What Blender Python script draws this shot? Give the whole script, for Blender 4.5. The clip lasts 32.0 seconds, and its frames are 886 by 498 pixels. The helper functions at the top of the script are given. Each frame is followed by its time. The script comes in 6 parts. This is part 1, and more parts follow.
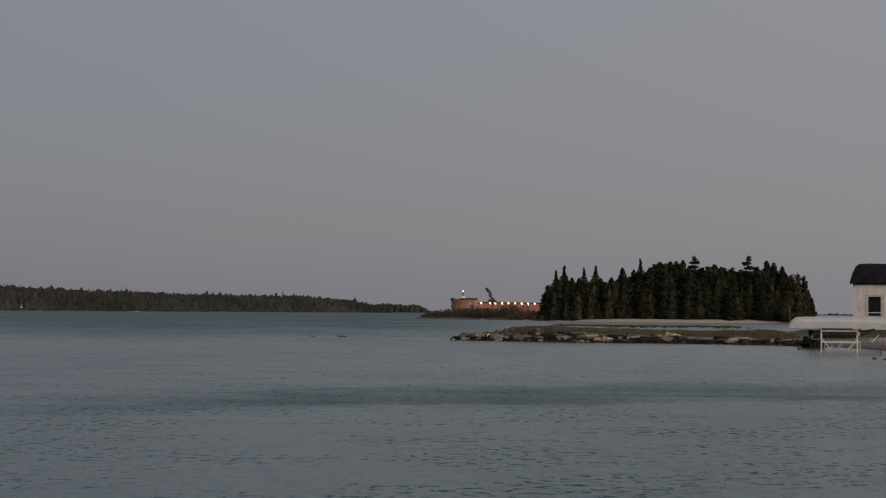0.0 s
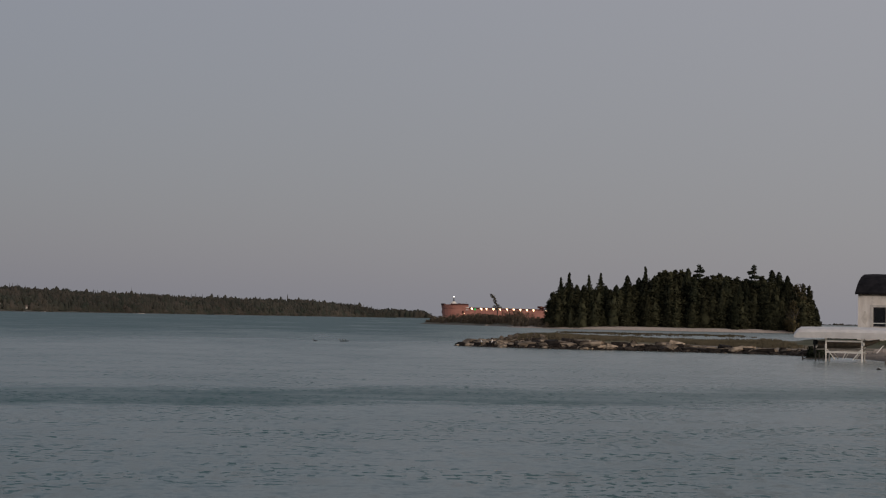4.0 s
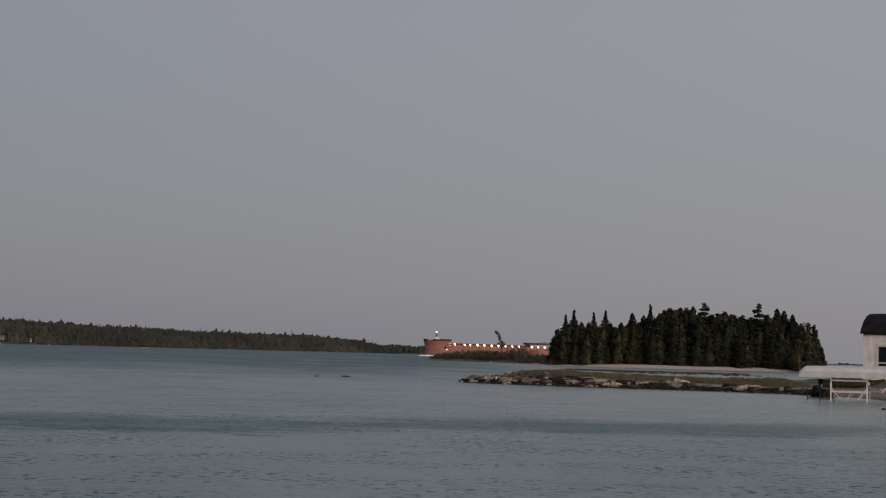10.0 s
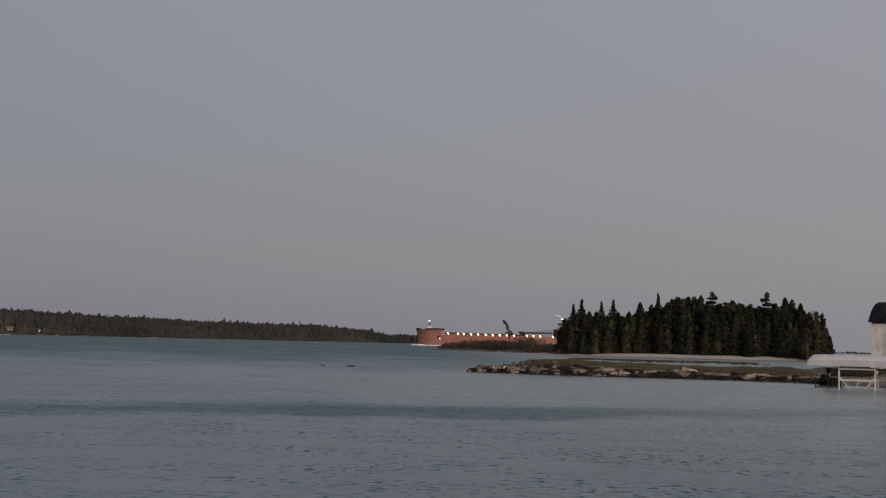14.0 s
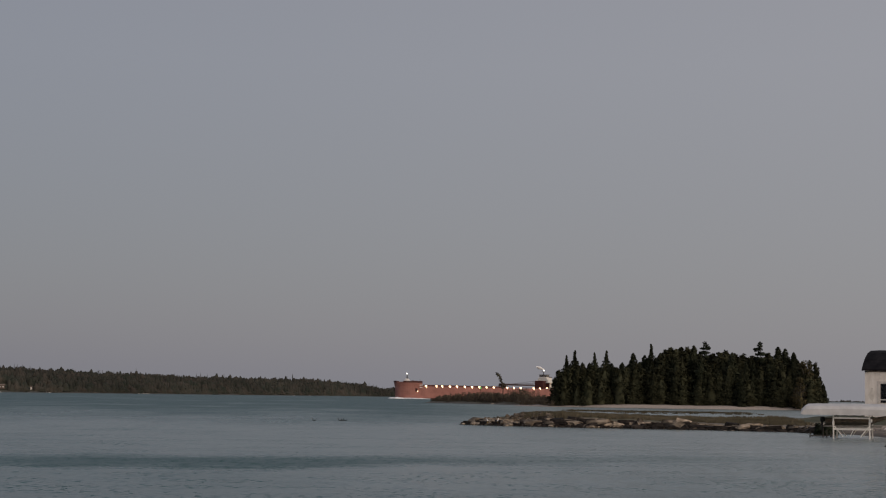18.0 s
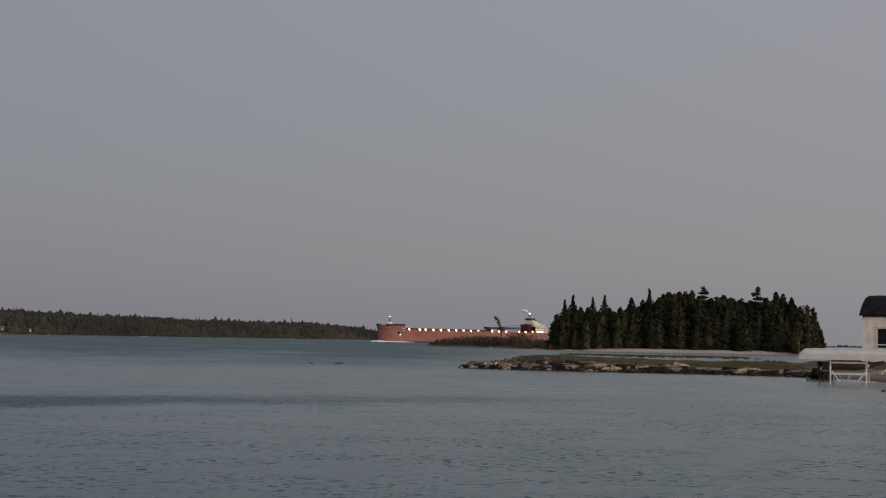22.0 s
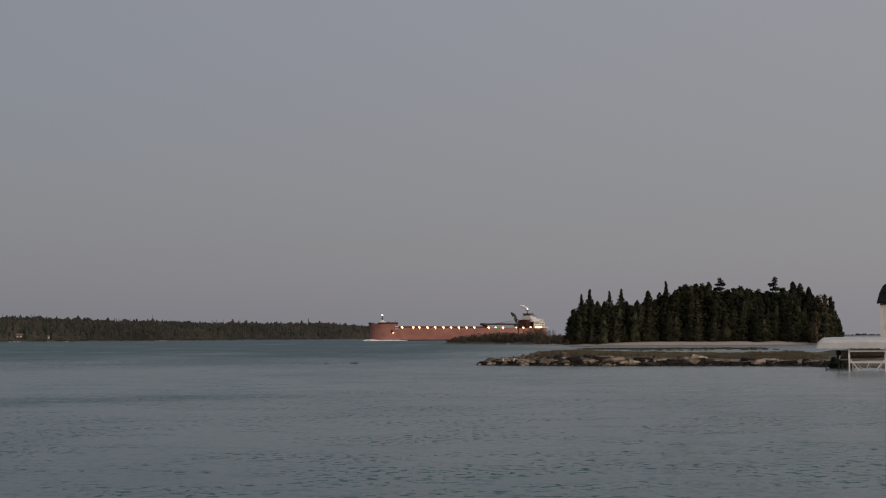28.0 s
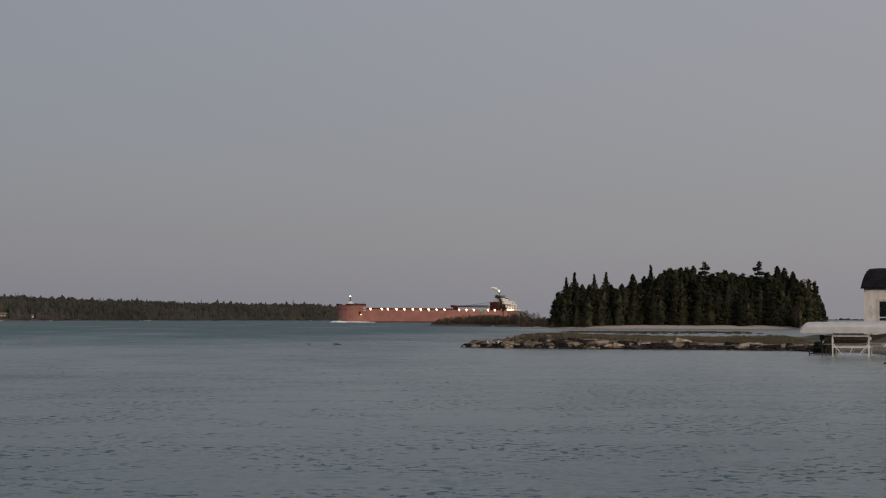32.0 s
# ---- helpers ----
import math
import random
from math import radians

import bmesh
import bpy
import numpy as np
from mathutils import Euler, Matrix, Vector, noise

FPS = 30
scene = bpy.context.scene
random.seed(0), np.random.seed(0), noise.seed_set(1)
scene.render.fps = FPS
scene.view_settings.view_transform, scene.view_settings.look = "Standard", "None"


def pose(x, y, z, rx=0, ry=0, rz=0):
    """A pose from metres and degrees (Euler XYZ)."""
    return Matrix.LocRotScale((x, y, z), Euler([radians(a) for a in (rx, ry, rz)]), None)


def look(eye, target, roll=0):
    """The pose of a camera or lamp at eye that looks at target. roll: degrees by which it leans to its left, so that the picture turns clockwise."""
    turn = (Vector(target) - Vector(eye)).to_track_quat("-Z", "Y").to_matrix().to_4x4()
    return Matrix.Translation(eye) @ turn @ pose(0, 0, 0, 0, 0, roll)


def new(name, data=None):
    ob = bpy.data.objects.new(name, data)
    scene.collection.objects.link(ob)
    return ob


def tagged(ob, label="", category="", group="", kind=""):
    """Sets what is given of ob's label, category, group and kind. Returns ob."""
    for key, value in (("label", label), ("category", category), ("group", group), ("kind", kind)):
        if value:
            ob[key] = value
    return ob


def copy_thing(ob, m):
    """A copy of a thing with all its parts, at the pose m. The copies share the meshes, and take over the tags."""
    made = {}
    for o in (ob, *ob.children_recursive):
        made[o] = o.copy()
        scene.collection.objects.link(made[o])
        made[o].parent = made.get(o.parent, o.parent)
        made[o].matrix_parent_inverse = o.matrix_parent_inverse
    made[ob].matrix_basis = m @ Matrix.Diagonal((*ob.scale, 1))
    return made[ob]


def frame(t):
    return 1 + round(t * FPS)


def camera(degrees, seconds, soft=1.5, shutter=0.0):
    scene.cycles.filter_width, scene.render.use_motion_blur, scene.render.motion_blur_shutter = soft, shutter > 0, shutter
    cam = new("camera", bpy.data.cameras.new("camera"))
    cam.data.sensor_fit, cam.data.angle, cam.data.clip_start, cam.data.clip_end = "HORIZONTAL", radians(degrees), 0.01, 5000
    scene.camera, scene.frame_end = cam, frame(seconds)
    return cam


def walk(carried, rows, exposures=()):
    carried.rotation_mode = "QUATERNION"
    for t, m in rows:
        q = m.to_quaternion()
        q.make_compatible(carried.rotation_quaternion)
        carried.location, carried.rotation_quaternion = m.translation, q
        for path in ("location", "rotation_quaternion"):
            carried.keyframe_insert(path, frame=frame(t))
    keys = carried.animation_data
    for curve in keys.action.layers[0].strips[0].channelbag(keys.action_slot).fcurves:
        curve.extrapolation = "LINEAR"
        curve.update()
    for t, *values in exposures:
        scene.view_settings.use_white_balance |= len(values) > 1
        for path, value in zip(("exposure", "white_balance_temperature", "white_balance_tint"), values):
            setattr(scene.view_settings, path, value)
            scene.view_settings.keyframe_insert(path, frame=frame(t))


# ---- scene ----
import collections

EYE = (0.0, 0.0, 3.0)


def aim(yaw, pitch, roll):
    """The camera's pose at its stand, by compass turn to the right, tilt up and lean."""
    a, e = radians(yaw), radians(pitch)
    way = Vector((math.sin(a) * math.cos(e), math.cos(a) * math.cos(e), math.sin(e)))
    return look(EYE, Vector(EYE) + way * 100, roll)


def bearing(az, d, z=0.0):
    """A place d metres from the stand, at a compass turn to the right of the y axis."""
    return Vector((d * math.sin(radians(az)), d * math.cos(radians(az)), z))


cam = camera(30.318, 32.0, soft=1.15)
walk(cam, [
    (0, aim(0.276, 2.181, 0.432)), (0.2, aim(0.420, 2.170, 0.450)), (0.5, aim(0.474, 2.161, 0.744)),
    (1, aim(0.379, 2.146, 1.040)), (1.5, aim(0.358, 2.116, 1.233)), (2, aim(0.271, 2.220, 1.552)),
    (2.5, aim(0.246, 2.340, 1.340)), (4.5, aim(0.085, 2.402, 1.099)), (5, aim(0.048, 2.747, 1.230)),
    (5.5, aim(0.006, 3.180, 0.519)), (6, aim(-0.000, 3.577, 1.333)), (6.5, aim(-0.028, 3.680, 1.243)),
    (7, aim(-0.035, 3.820, 1.332)), (7.5, aim(-0.047, 4.023, 1.515)), (8, aim(-0.077, 3.981, 1.303)),
    (8.5, aim(-0.100, 3.895, 0.955)), (9, aim(-0.101, 3.905, 0.711)), (9.5, aim(-0.083, 3.820, 1.326)),
    (10, aim(-0.117, 3.639, 1.543)), (10.5, aim(-0.202, 3.516, 1.646)), (11, aim(-0.214, 3.510, 1.706)),
    (11.5, aim(-0.138, 3.870, 1.443)), (12, aim(-0.151, 3.818, 1.521)), (12.5, aim(-0.146, 3.398, 1.593)),
    (13, aim(-0.153, 3.448, 1.694)), (13.5, aim(-0.206, 3.391, 1.956)), (14, aim(-0.372, 3.268, 1.401)),
    (14.5, aim(-0.503, 3.406, 0.973)), (16.5, aim(-0.255, 4.743, 0.176)), (17, aim(-0.189, 5.145, 0.337)),
    (17.5, aim(-0.151, 5.214, 0.330)), (18, aim(-0.130, 5.119, 0.800)), (18.5, aim(-0.128, 5.099, 1.039)),
    (19, aim(-0.103, 5.107, 1.318)), (19.5, aim(-0.091, 5.160, 0.880)), (20, aim(-0.050, 5.391, 1.429)),
    (20.5, aim(-0.037, 4.968, 2.253)), (21, aim(-0.128, 4.836, 2.838)), (21.5, aim(-0.115, 4.538, 1.927)),
    (22, aim(-0.056, 3.154, 0.980)), (22.1, aim(0.500, 3.063, 0.727)), (22.2, aim(1.150, 2.973, 0.475)),
    (22.3, aim(2.500, 2.883, 0.222)), (22.4, aim(3.350, 2.792, -0.031)), (22.5, aim(4.128, 2.702, -0.283)),
    (22.6, aim(5.500, 2.542, -0.379)), (22.7, aim(6.850, 2.382, -0.474)), (22.8, aim(8.750, 2.222, -0.569)),
    (22.9, aim(9.300, 2.062, -0.664)), (23, aim(9.265, 1.902, -0.759)), (23.1, aim(8.850, 1.882, -0.889)),
    (23.2, aim(5.479, 1.862, -1.018)), (23.3, aim(5.400, 1.802, -0.874)), (23.5, aim(5.261, 1.681, -0.586)),
    (24, aim(5.125, 1.892, -0.230)), (24.5, aim(4.544, 1.931, -0.071)), (25, aim(3.594, 1.970, -0.190)),
    (25.5, aim(1.891, 2.092, -0.183)), (26, aim(0.014, 2.206, 0.382)), (26.5, aim(-0.795, 2.269, 0.620)),
    (28.5, aim(-0.426, 3.191, -0.740)), (29, aim(-0.326, 2.957, -1.056)), (29.5, aim(-0.254, 2.804, -1.066)),
    (30, aim(-0.219, 2.436, -1.42)), (30.5, aim(-0.214, 2.185, -1.947)), (31, aim(-0.231, 1.862, -1.883)),
    (31.5, aim(-0.169, 1.837, -0.792)), (32, aim(-0.077, 2.439, 0.080)),
], exposures=[(0.0, -0.2), (0.1, -0.2), (0.3, 0.0), (10.0, -0.02), (14.0, -0.04), (18.0, -0.06), (20.0, -0.08), (22.0, -0.04), (23.0, -0.02), (25.0, -0.06), (29.0, -0.08), (30.0, -0.08), (31.0, 0.02), (32.0, 0.04)])

# ---- light: dusk, the sun just gone behind the camera ----
world = bpy.data.worlds.new("dusk_sky")
scene.world = world
world.use_nodes = True
wn, wl = world.node_tree.nodes, world.node_tree.links
wn.clear()
sky = wn.new("ShaderNodeTexSky")
sky.sky_type, sky.sun_disc = "NISHITA", False
sky.sun_elevation, sky.sun_rotation = radians(5.0), radians(144)
sky.altitude, sky.air_density, sky.dust_density, sky.ozone_density = 200, 1.0, 2.0, 1.0
haze = wn.new("ShaderNodeMix")
haze.data_type = "RGBA"
haze.inputs["Factor"].default_value = 0.84
# the veil is brighter and warmer towards the afterglow, bluer and dimmer away from it
way = wn.new("ShaderNodeTexCoord")
glow = wn.new("ShaderNodeVectorMath")
glow.operation = "DOT_PRODUCT"
glow.inputs[1].default_value = (0.966, -0.259, 0.0)
veil = wn.new("ShaderNodeMapRange")
veil.inputs["From Min"].default_value, veil.inputs["From Max"].default_value = -1.0, 1.0
tone = wn.new("ShaderNodeMix")
tone.data_type = "RGBA"
tone.inputs["A"].default_value = (1.92, 2.06, 2.64, 1)
tone.inputs["B"].default_value = (4.38, 4.17, 4.29, 1)
level = wn.new("ShaderNodeSeparateXYZ")
rise = wn.new("ShaderNodeMapRange")
rise.inputs["From Min"].default_value, rise.inputs["From Max"].default_value = 0.0, 0.20
rise.inputs["To Min"].default_value, rise.inputs["To Max"].default_value = 0.905, 1.10
lift = wn.new("ShaderNodeVectorMath")
lift.operation = "SCALE"
wl.new(way.outputs["Generated"], glow.inputs[0])
wl.new(glow.outputs["Value"], veil.inputs["Value"])
wl.new(veil.outputs["Result"], tone.inputs["Factor"])
wl.new(way.outputs["Generated"], level.inputs[0])
wl.new(level.outputs["Z"], rise.inputs["Value"])
wl.new(tone.outputs["Result"], lift.inputs[0])
wl.new(rise.outputs["Result"], lift.inputs["Scale"])
wl.new(lift.outputs[0], haze.inputs["B"])
back = wn.new("ShaderNodeBackground")
back.inputs["Strength"].default_value = 0.10
wout = wn.new("ShaderNodeOutputWorld")
wl.new(sky.outputs["Color"], haze.inputs["A"])
wl.new(haze.outputs["Result"], back.inputs["Color"])
wl.new(back.outputs["Background"], wout.inputs["Surface"])

sun_data = bpy.data.lights.new("sun", "SUN")
sun_data.energy, sun_data.angle, sun_data.color = 1.5, radians(55), (1.0, 0.83, 0.70)
sun = new("sun", sun_data)
sun.matrix_world = look((0, 0, 0), (-0.58, 0.80, -0.22))


# ---- materials ----
def surface(name, a, b, scale=3.0, rough=0.85, bump=0.3, depth=0.02, metal=0.0, vary=0.15, stretch=(1, 1, 1), stain=0.25, emit=0.0, spec=0.3, blotch=None):
    """A worn surface: two colours by fine noise, broad stains, relief, and a shift from object to object."""
    m = bpy.data.materials.new(name)
    m.use_nodes = True
    n, l = m.node_tree.nodes, m.node_tree.links
    p = n["Principled BSDF"]
    tc = n.new("ShaderNodeTexCoord")
    mp = n.new("ShaderNodeMapping")
    mp.inputs["Scale"].default_value = stretch
    l.new(tc.outputs["Object"], mp.inputs["Vector"])
    fine = n.new("ShaderNodeTexNoise")
    fine.inputs["Scale"].default_value, fine.inputs["Detail"].default_value = scale, 6
    l.new(mp.outputs["Vector"], fine.inputs["Vector"])
    broad = n.new("ShaderNodeTexNoise")
    broad.inputs["Scale"].default_value, broad.inputs["Detail"].default_value = scale * 0.13, 4
    l.new(mp.outputs["Vector"], broad.inputs["Vector"])
    ramp = n.new("ShaderNodeValToRGB")
    ramp.color_ramp.elements[0].position, ramp.color_ramp.elements[1].position = 0.32, 0.68
    ramp.color_ramp.elements[0].color, ramp.color_ramp.elements[1].color = (*a, 1), (*b, 1)
    l.new(fine.outputs["Fac"], ramp.inputs["Fac"])
    info = n.new("ShaderNodeObjectInfo")
    value = n.new("ShaderNodeMath")
    value.operation = "MULTIPLY_ADD"
    value.inputs[1].default_value, value.inputs[2].default_value = 2 * vary, 1 - vary
    l.new(info.outputs["Random"], value.inputs[0])
    worn = n.new("ShaderNodeMath")
    worn.operation = "MULTIPLY_ADD"
    worn.inputs[1].default_value, worn.inputs[2].default_value = 2 * stain, 1 - stain
    l.new(broad.outputs["Fac"], worn.inputs[0])
    both = n.new("ShaderNodeMath")
    both.operation = "MULTIPLY"
    l.new(value.outputs[0], both.inputs[0])
    l.new(worn.outputs[0], both.inputs[1])
    hsv = n.new("ShaderNodeHueSaturation")
    l.new(ramp.outputs["Color"], hsv.inputs["Color"])
    l.new(both.outputs[0], hsv.inputs["Value"])
    l.new(hsv.outputs["Color"], p.inputs["Base Color"])
    if blotch:
        # patches where the coat has weathered off: colour, size, and how much of the surface they take
        col, size, lo, hi = blotch
        spread = n.new("ShaderNodeTexNoise")
        spread.inputs["Scale"].default_value, spread.inputs["Detail"].default_value, spread.inputs["Roughness"].default_value = size, 8, 0.68
        l.new(tc.outputs["Object"], spread.inputs["Vector"])
        edge = n.new("ShaderNodeMapRange")
        edge.inputs["From Min"].default_value, edge.inputs["From Max"].default_value = lo, hi
        edge.inputs["To Max"].default_value = 0.8
        l.new(spread.outputs["Fac"], edge.inputs["Value"])
        mix = n.new("ShaderNodeMix")
        mix.data_type = "RGBA"
        mix.inputs["B"].default_value = (*col, 1)
        l.new(edge.outputs["Result"], mix.inputs["Factor"])
        l.new(hsv.outputs["Color"], mix.inputs["A"])
        l.new(mix.outputs["Result"], p.inputs["Base Color"])
    p.inputs["Roughness"].default_value, p.inputs["Metallic"].default_value = rough, metal
    p.inputs["Specular IOR Level"].default_value = spec
    if bump:
        bp = n.new("ShaderNodeBump")
        bp.inputs["Strength"].default_value, bp.inputs["Distance"].default_value = bump, depth
        l.new(fine.outputs["Fac"], bp.inputs["Height"])
        l.new(bp.outputs["Normal"], p.inputs["Normal"])
    if emit:
        p.inputs["Emission Color"].default_value = (*b, 1)
        p.inputs["Emission Strength"].default_value = emit
    return m


def banded(name, stops, lo, hi, noise_scale, ragged, rough=0.95, bump=0.5, depth=0.05):
    """A ground whose cover changes with its height, with a ragged edge: stops are (height 0..1, colour)."""
    m = bpy.data.materials.new(name)
    m.use_nodes = True
    n, l = m.node_tree.nodes, m.node_tree.links
    p = n["Principled BSDF"]
    p.inputs["Roughness"].default_value = rough
    tc = n.new("ShaderNodeTexCoord")
    sep = n.new("ShaderNodeSeparateXYZ")
    l.new(tc.outputs["Object"], sep.inputs[0])
    broad = n.new("ShaderNodeTexNoise")
    broad.inputs["Scale"].default_value, broad.inputs["Detail"].default_value = noise_scale, 5
    l.new(tc.outputs["Object"], broad.inputs["Vector"])
    shift = n.new("ShaderNodeMath")
    shift.operation = "MULTIPLY_ADD"
    shift.inputs[1].default_value = ragged
    l.new(broad.outputs["Fac"], shift.inputs[0])
    l.new(sep.outputs["Z"], shift.inputs[2])
    rng = n.new("ShaderNodeMapRange")
    rng.inputs["From Min"].default_value, rng.inputs["From Max"].default_value = lo + ragged / 2, hi + ragged / 2
    l.new(shift.outputs[0], rng.inputs["Value"])
    ramp = n.new("ShaderNodeValToRGB")
    els = ramp.color_ramp.elements
    els[0].position, els[0].color = stops[0][0], (*stops[0][1], 1)
    els[1].position, els[1].color = stops[-1][0], (*stops[-1][1], 1)
    for at, col in stops[1:-1]:
        e = els.new(at)
        e.color = (*col, 1)
    l.new(rng.outputs["Result"], ramp.inputs["Fac"])
    fine = n.new("ShaderNodeTexNoise")
    fine.inputs["Scale"].default_value, fine.inputs["Detail"].default_value = 2.2, 8
    l.new(tc.outputs["Object"], fine.inputs["Vector"])
    mul = n.new("ShaderNodeMath")
    mul.operation = "MULTIPLY_ADD"
    mul.inputs[1].default_value, mul.inputs[2].default_value = 1.5, 0.25
    l.new(fine.outputs["Fac"], mul.inputs[0])
    hsv = n.new("ShaderNodeHueSaturation")
    l.new(ramp.outputs["Color"], hsv.inputs["Color"])
    l.new(mul.outputs[0], hsv.inputs["Value"])
    l.new(hsv.outputs["Color"], p.inputs["Base Color"])
    bp = n.new("ShaderNodeBump")
    bp.inputs["Strength"].default_value, bp.inputs["Distance"].default_value = bump, depth
    l.new(fine.outputs["Fac"], bp.inputs["Height"])
    l.new(bp.outputs["Normal"], p.inputs["Normal"])
    return m


def water_surface():
    """Wind-ruffled lake water: facets of two sizes, steeper in drifting bands."""
    m = bpy.data.materials.new("lake_water")
    m.use_nodes = True
    n, l = m.node_tree.nodes, m.node_tree.links
    p = n["Principled BSDF"]
    p.inputs["Roughness"].default_value = 0.28
    p.inputs["IOR"].default_value = 1.333
    tc = n.new("ShaderNodeTexCoord")

    def noise_at(sx, sy, detail, harsh=0.5):
        mp = n.new("ShaderNodeMapping")
        mp.inputs["Scale"].default_value = (sx, sy, 1)
        l.new(tc.outputs["Object"], mp.inputs["Vector"])
        t = n.new("ShaderNodeTexNoise")
        t.inputs["Scale"].default_value, t.inputs["Detail"].default_value = 1.0, detail
        t.inputs["Roughness"].default_value = harsh
        l.new(mp.outputs["Vector"], t.inputs["Vector"])
        return t

    def vec(op, a, b):
        v = n.new("ShaderNodeVectorMath")
        v.operation = op
        for k, x in ((0, a), (1, b)):
            if isinstance(x, tuple):
                v.inputs[k].default_value = x
            elif x is not None:
                l.new(x, v.inputs[k])
        return v.outputs[0]
    ripple, chop, band, fleck = noise_at(3.2, 3.6, 3), noise_at(1.3, 0.6, 5, 0.85), noise_at(0.03, 0.012, 6, 0.68), noise_at(3.4, 3.0, 3, 0.6)

    def remap(src, a0, a1, b0, b1):
        r = n.new("ShaderNodeMapRange")
        for key, x in (("From Min", a0), ("From Max", a1), ("To Min", b0), ("To Max", b1)):
            r.inputs[key].default_value = x
        l.new(src, r.inputs["Value"])
        return r.outputs["Result"]
    def mul(x, y, op="MULTIPLY"):
        k = n.new("ShaderNodeMath")
        k.operation = op
        for i, v in ((0, x), (1, y)):
            if isinstance(v, float):
                k.inputs[i].default_value = v
            else:
                l.new(v, k.inputs[i])
        return k.outputs[0]
    # calm under the near shore, rougher on the open lake
    sep, drift = n.new("ShaderNodeSeparateXYZ"), n.new("ShaderNodeSeparateXYZ")
    l.new(n.new("ShaderNodeNewGeometry").outputs["Position"], sep.inputs[0])
    l.new(tc.outputs["Object"], drift.inputs[0])
    wander = mul(mul(noise_at(0.045, 0.014, 3).outputs["Fac"], 40.0), 20.0, "SUBTRACT")
    run = remap(mul(sep.outputs["Y"], wander, "ADD"), 0.0, 400.0, 0.0, 1.0)
    zones = n.new("ShaderNodeValToRGB")
    els = zones.color_ramp.elements
    els[0].position, els[0].color = 0.07, (0.40, 0.40, 0.40, 1)
    els[1].position, els[1].color = 1.0, (1.3, 1.3, 1.3, 1)
    for at, v in ((0.2, 0.34), (0.36, 0.33), (0.46, 0.55), (0.7, 0.95)):
        e = els.new(at)
        e.color = (v, v, v, 1)
    l.new(run, zones.inputs["Fac"])
    # the lagoon behind the spit lies sheltered
    lee = mul(remap(sep.outputs["X"], 10.0, 34.0, 1.0, 0.62), remap(sep.outputs["Y"], 150.0, 185.0, 1.0, 0.0), "MAXIMUM")
    # a cat's paw: one long dark streak of ruffled water that travels with the wind
    line = mul(mul(drift.outputs["Y"], mul(mul(drift.outputs["X"], 0.4), 56.0, "ADD"), "SUBTRACT"), mul(mul(noise_at(0.09, 0.05, 3).outputs["Fac"], 16.0), 8.0, "SUBTRACT"), "ADD")
    line = mul(line, mul(mul(noise_at(0.45, 0.7, 4, 0.7).outputs["Fac"], 14.0), 7.0, "SUBTRACT"), "ADD")
    streak = mul(remap(line, -6.0, -1.0, 0.0, 1.0), remap(line, 2.0, 11.0, 1.0, 0.0))
    streak = mul(mul(streak, remap(drift.outputs["X"], -14.0, -5.0, 0.0, 1.0)), remap(drift.outputs["X"], 46.0, 70.0, 1.0, 0.0))
    streak = mul(streak, remap(noise_at(0.06, 0.2, 3).outputs["Fac"], 0.35, 0.6, 0.45, 1.05))
    open_lake = mul(mul(zones.outputs["Color"], streak, "ADD"), lee)
    gust = mul(remap(band.outputs["Fac"], 0.36, 0.64, 0.6, 1.4), open_lake)
    # steep little wave fronts, here and there
    patch = noise_at(0.16, 0.28, 4, 0.6)
    front = mul(mul(remap(fleck.outputs["Fac"], 0.555, 0.605, 0.0, 1.0), remap(patch.outputs["Fac"], 0.45, 0.60, 0.08, 1.0)), remap(gust, 0.3, 0.7, 0.35, 1.0))
    front = mul(front, remap(sep.outputs["X"], -2.0, 11.0, 0.65, 1.0))
    steep = n.new("ShaderNodeVectorMath")
    steep.operation = "SCALE"
    steep.inputs[0].default_value = (0.0, -1.6, 0.0)
    l.new(front, steep.inputs["Scale"])
    a = vec("MULTIPLY", vec("SUBTRACT", ripple.outputs["Color"], (0.5, 0.5, 0.5)), (0.7, 0.8, 0.0))
    b = vec("MULTIPLY", vec("SUBTRACT", chop.outputs["Color"], (0.5, 0.5, 0.5)), (0.6, 1.40, 0.0))
    sc = n.new("ShaderNodeVectorMath")
    sc.operation = "SCALE"
    l.new(vec("ADD", a, b), sc.inputs[0])
    l.new(gust, sc.inputs["Scale"])
    both = vec("ADD", sc.outputs[0], steep.outputs[0])
    up = vec("NORMALIZE", vec("ADD", both, (0.0, 0.0, 1.0)), None)
    l.new(up, p.inputs["Normal"])
    # a paler base colour brightens the water to the right, round the spit
    brightening = mul(remap(sep.outputs["X"], -8.0, 26.0, 0.0, 1.0), remap(sep.outputs["Y"], 38.0, 95.0, 0.1, 1.0))
    bed = n.new("ShaderNodeMix")
    bed.data_type = "RGBA"
    bed.inputs["A"].default_value, bed.inputs["B"].default_value = (0.042, 0.102, 0.107, 1), (0.20, 0.245, 0.235, 1)
    l.new(brightening, bed.inputs["Factor"])
    l.new(bed.outputs["Result"], p.inputs["Base Color"])
    l.new(remap(gust, 0.3, 1.2, 0.20, 0.44), p.inputs["Roughness"])
    return m


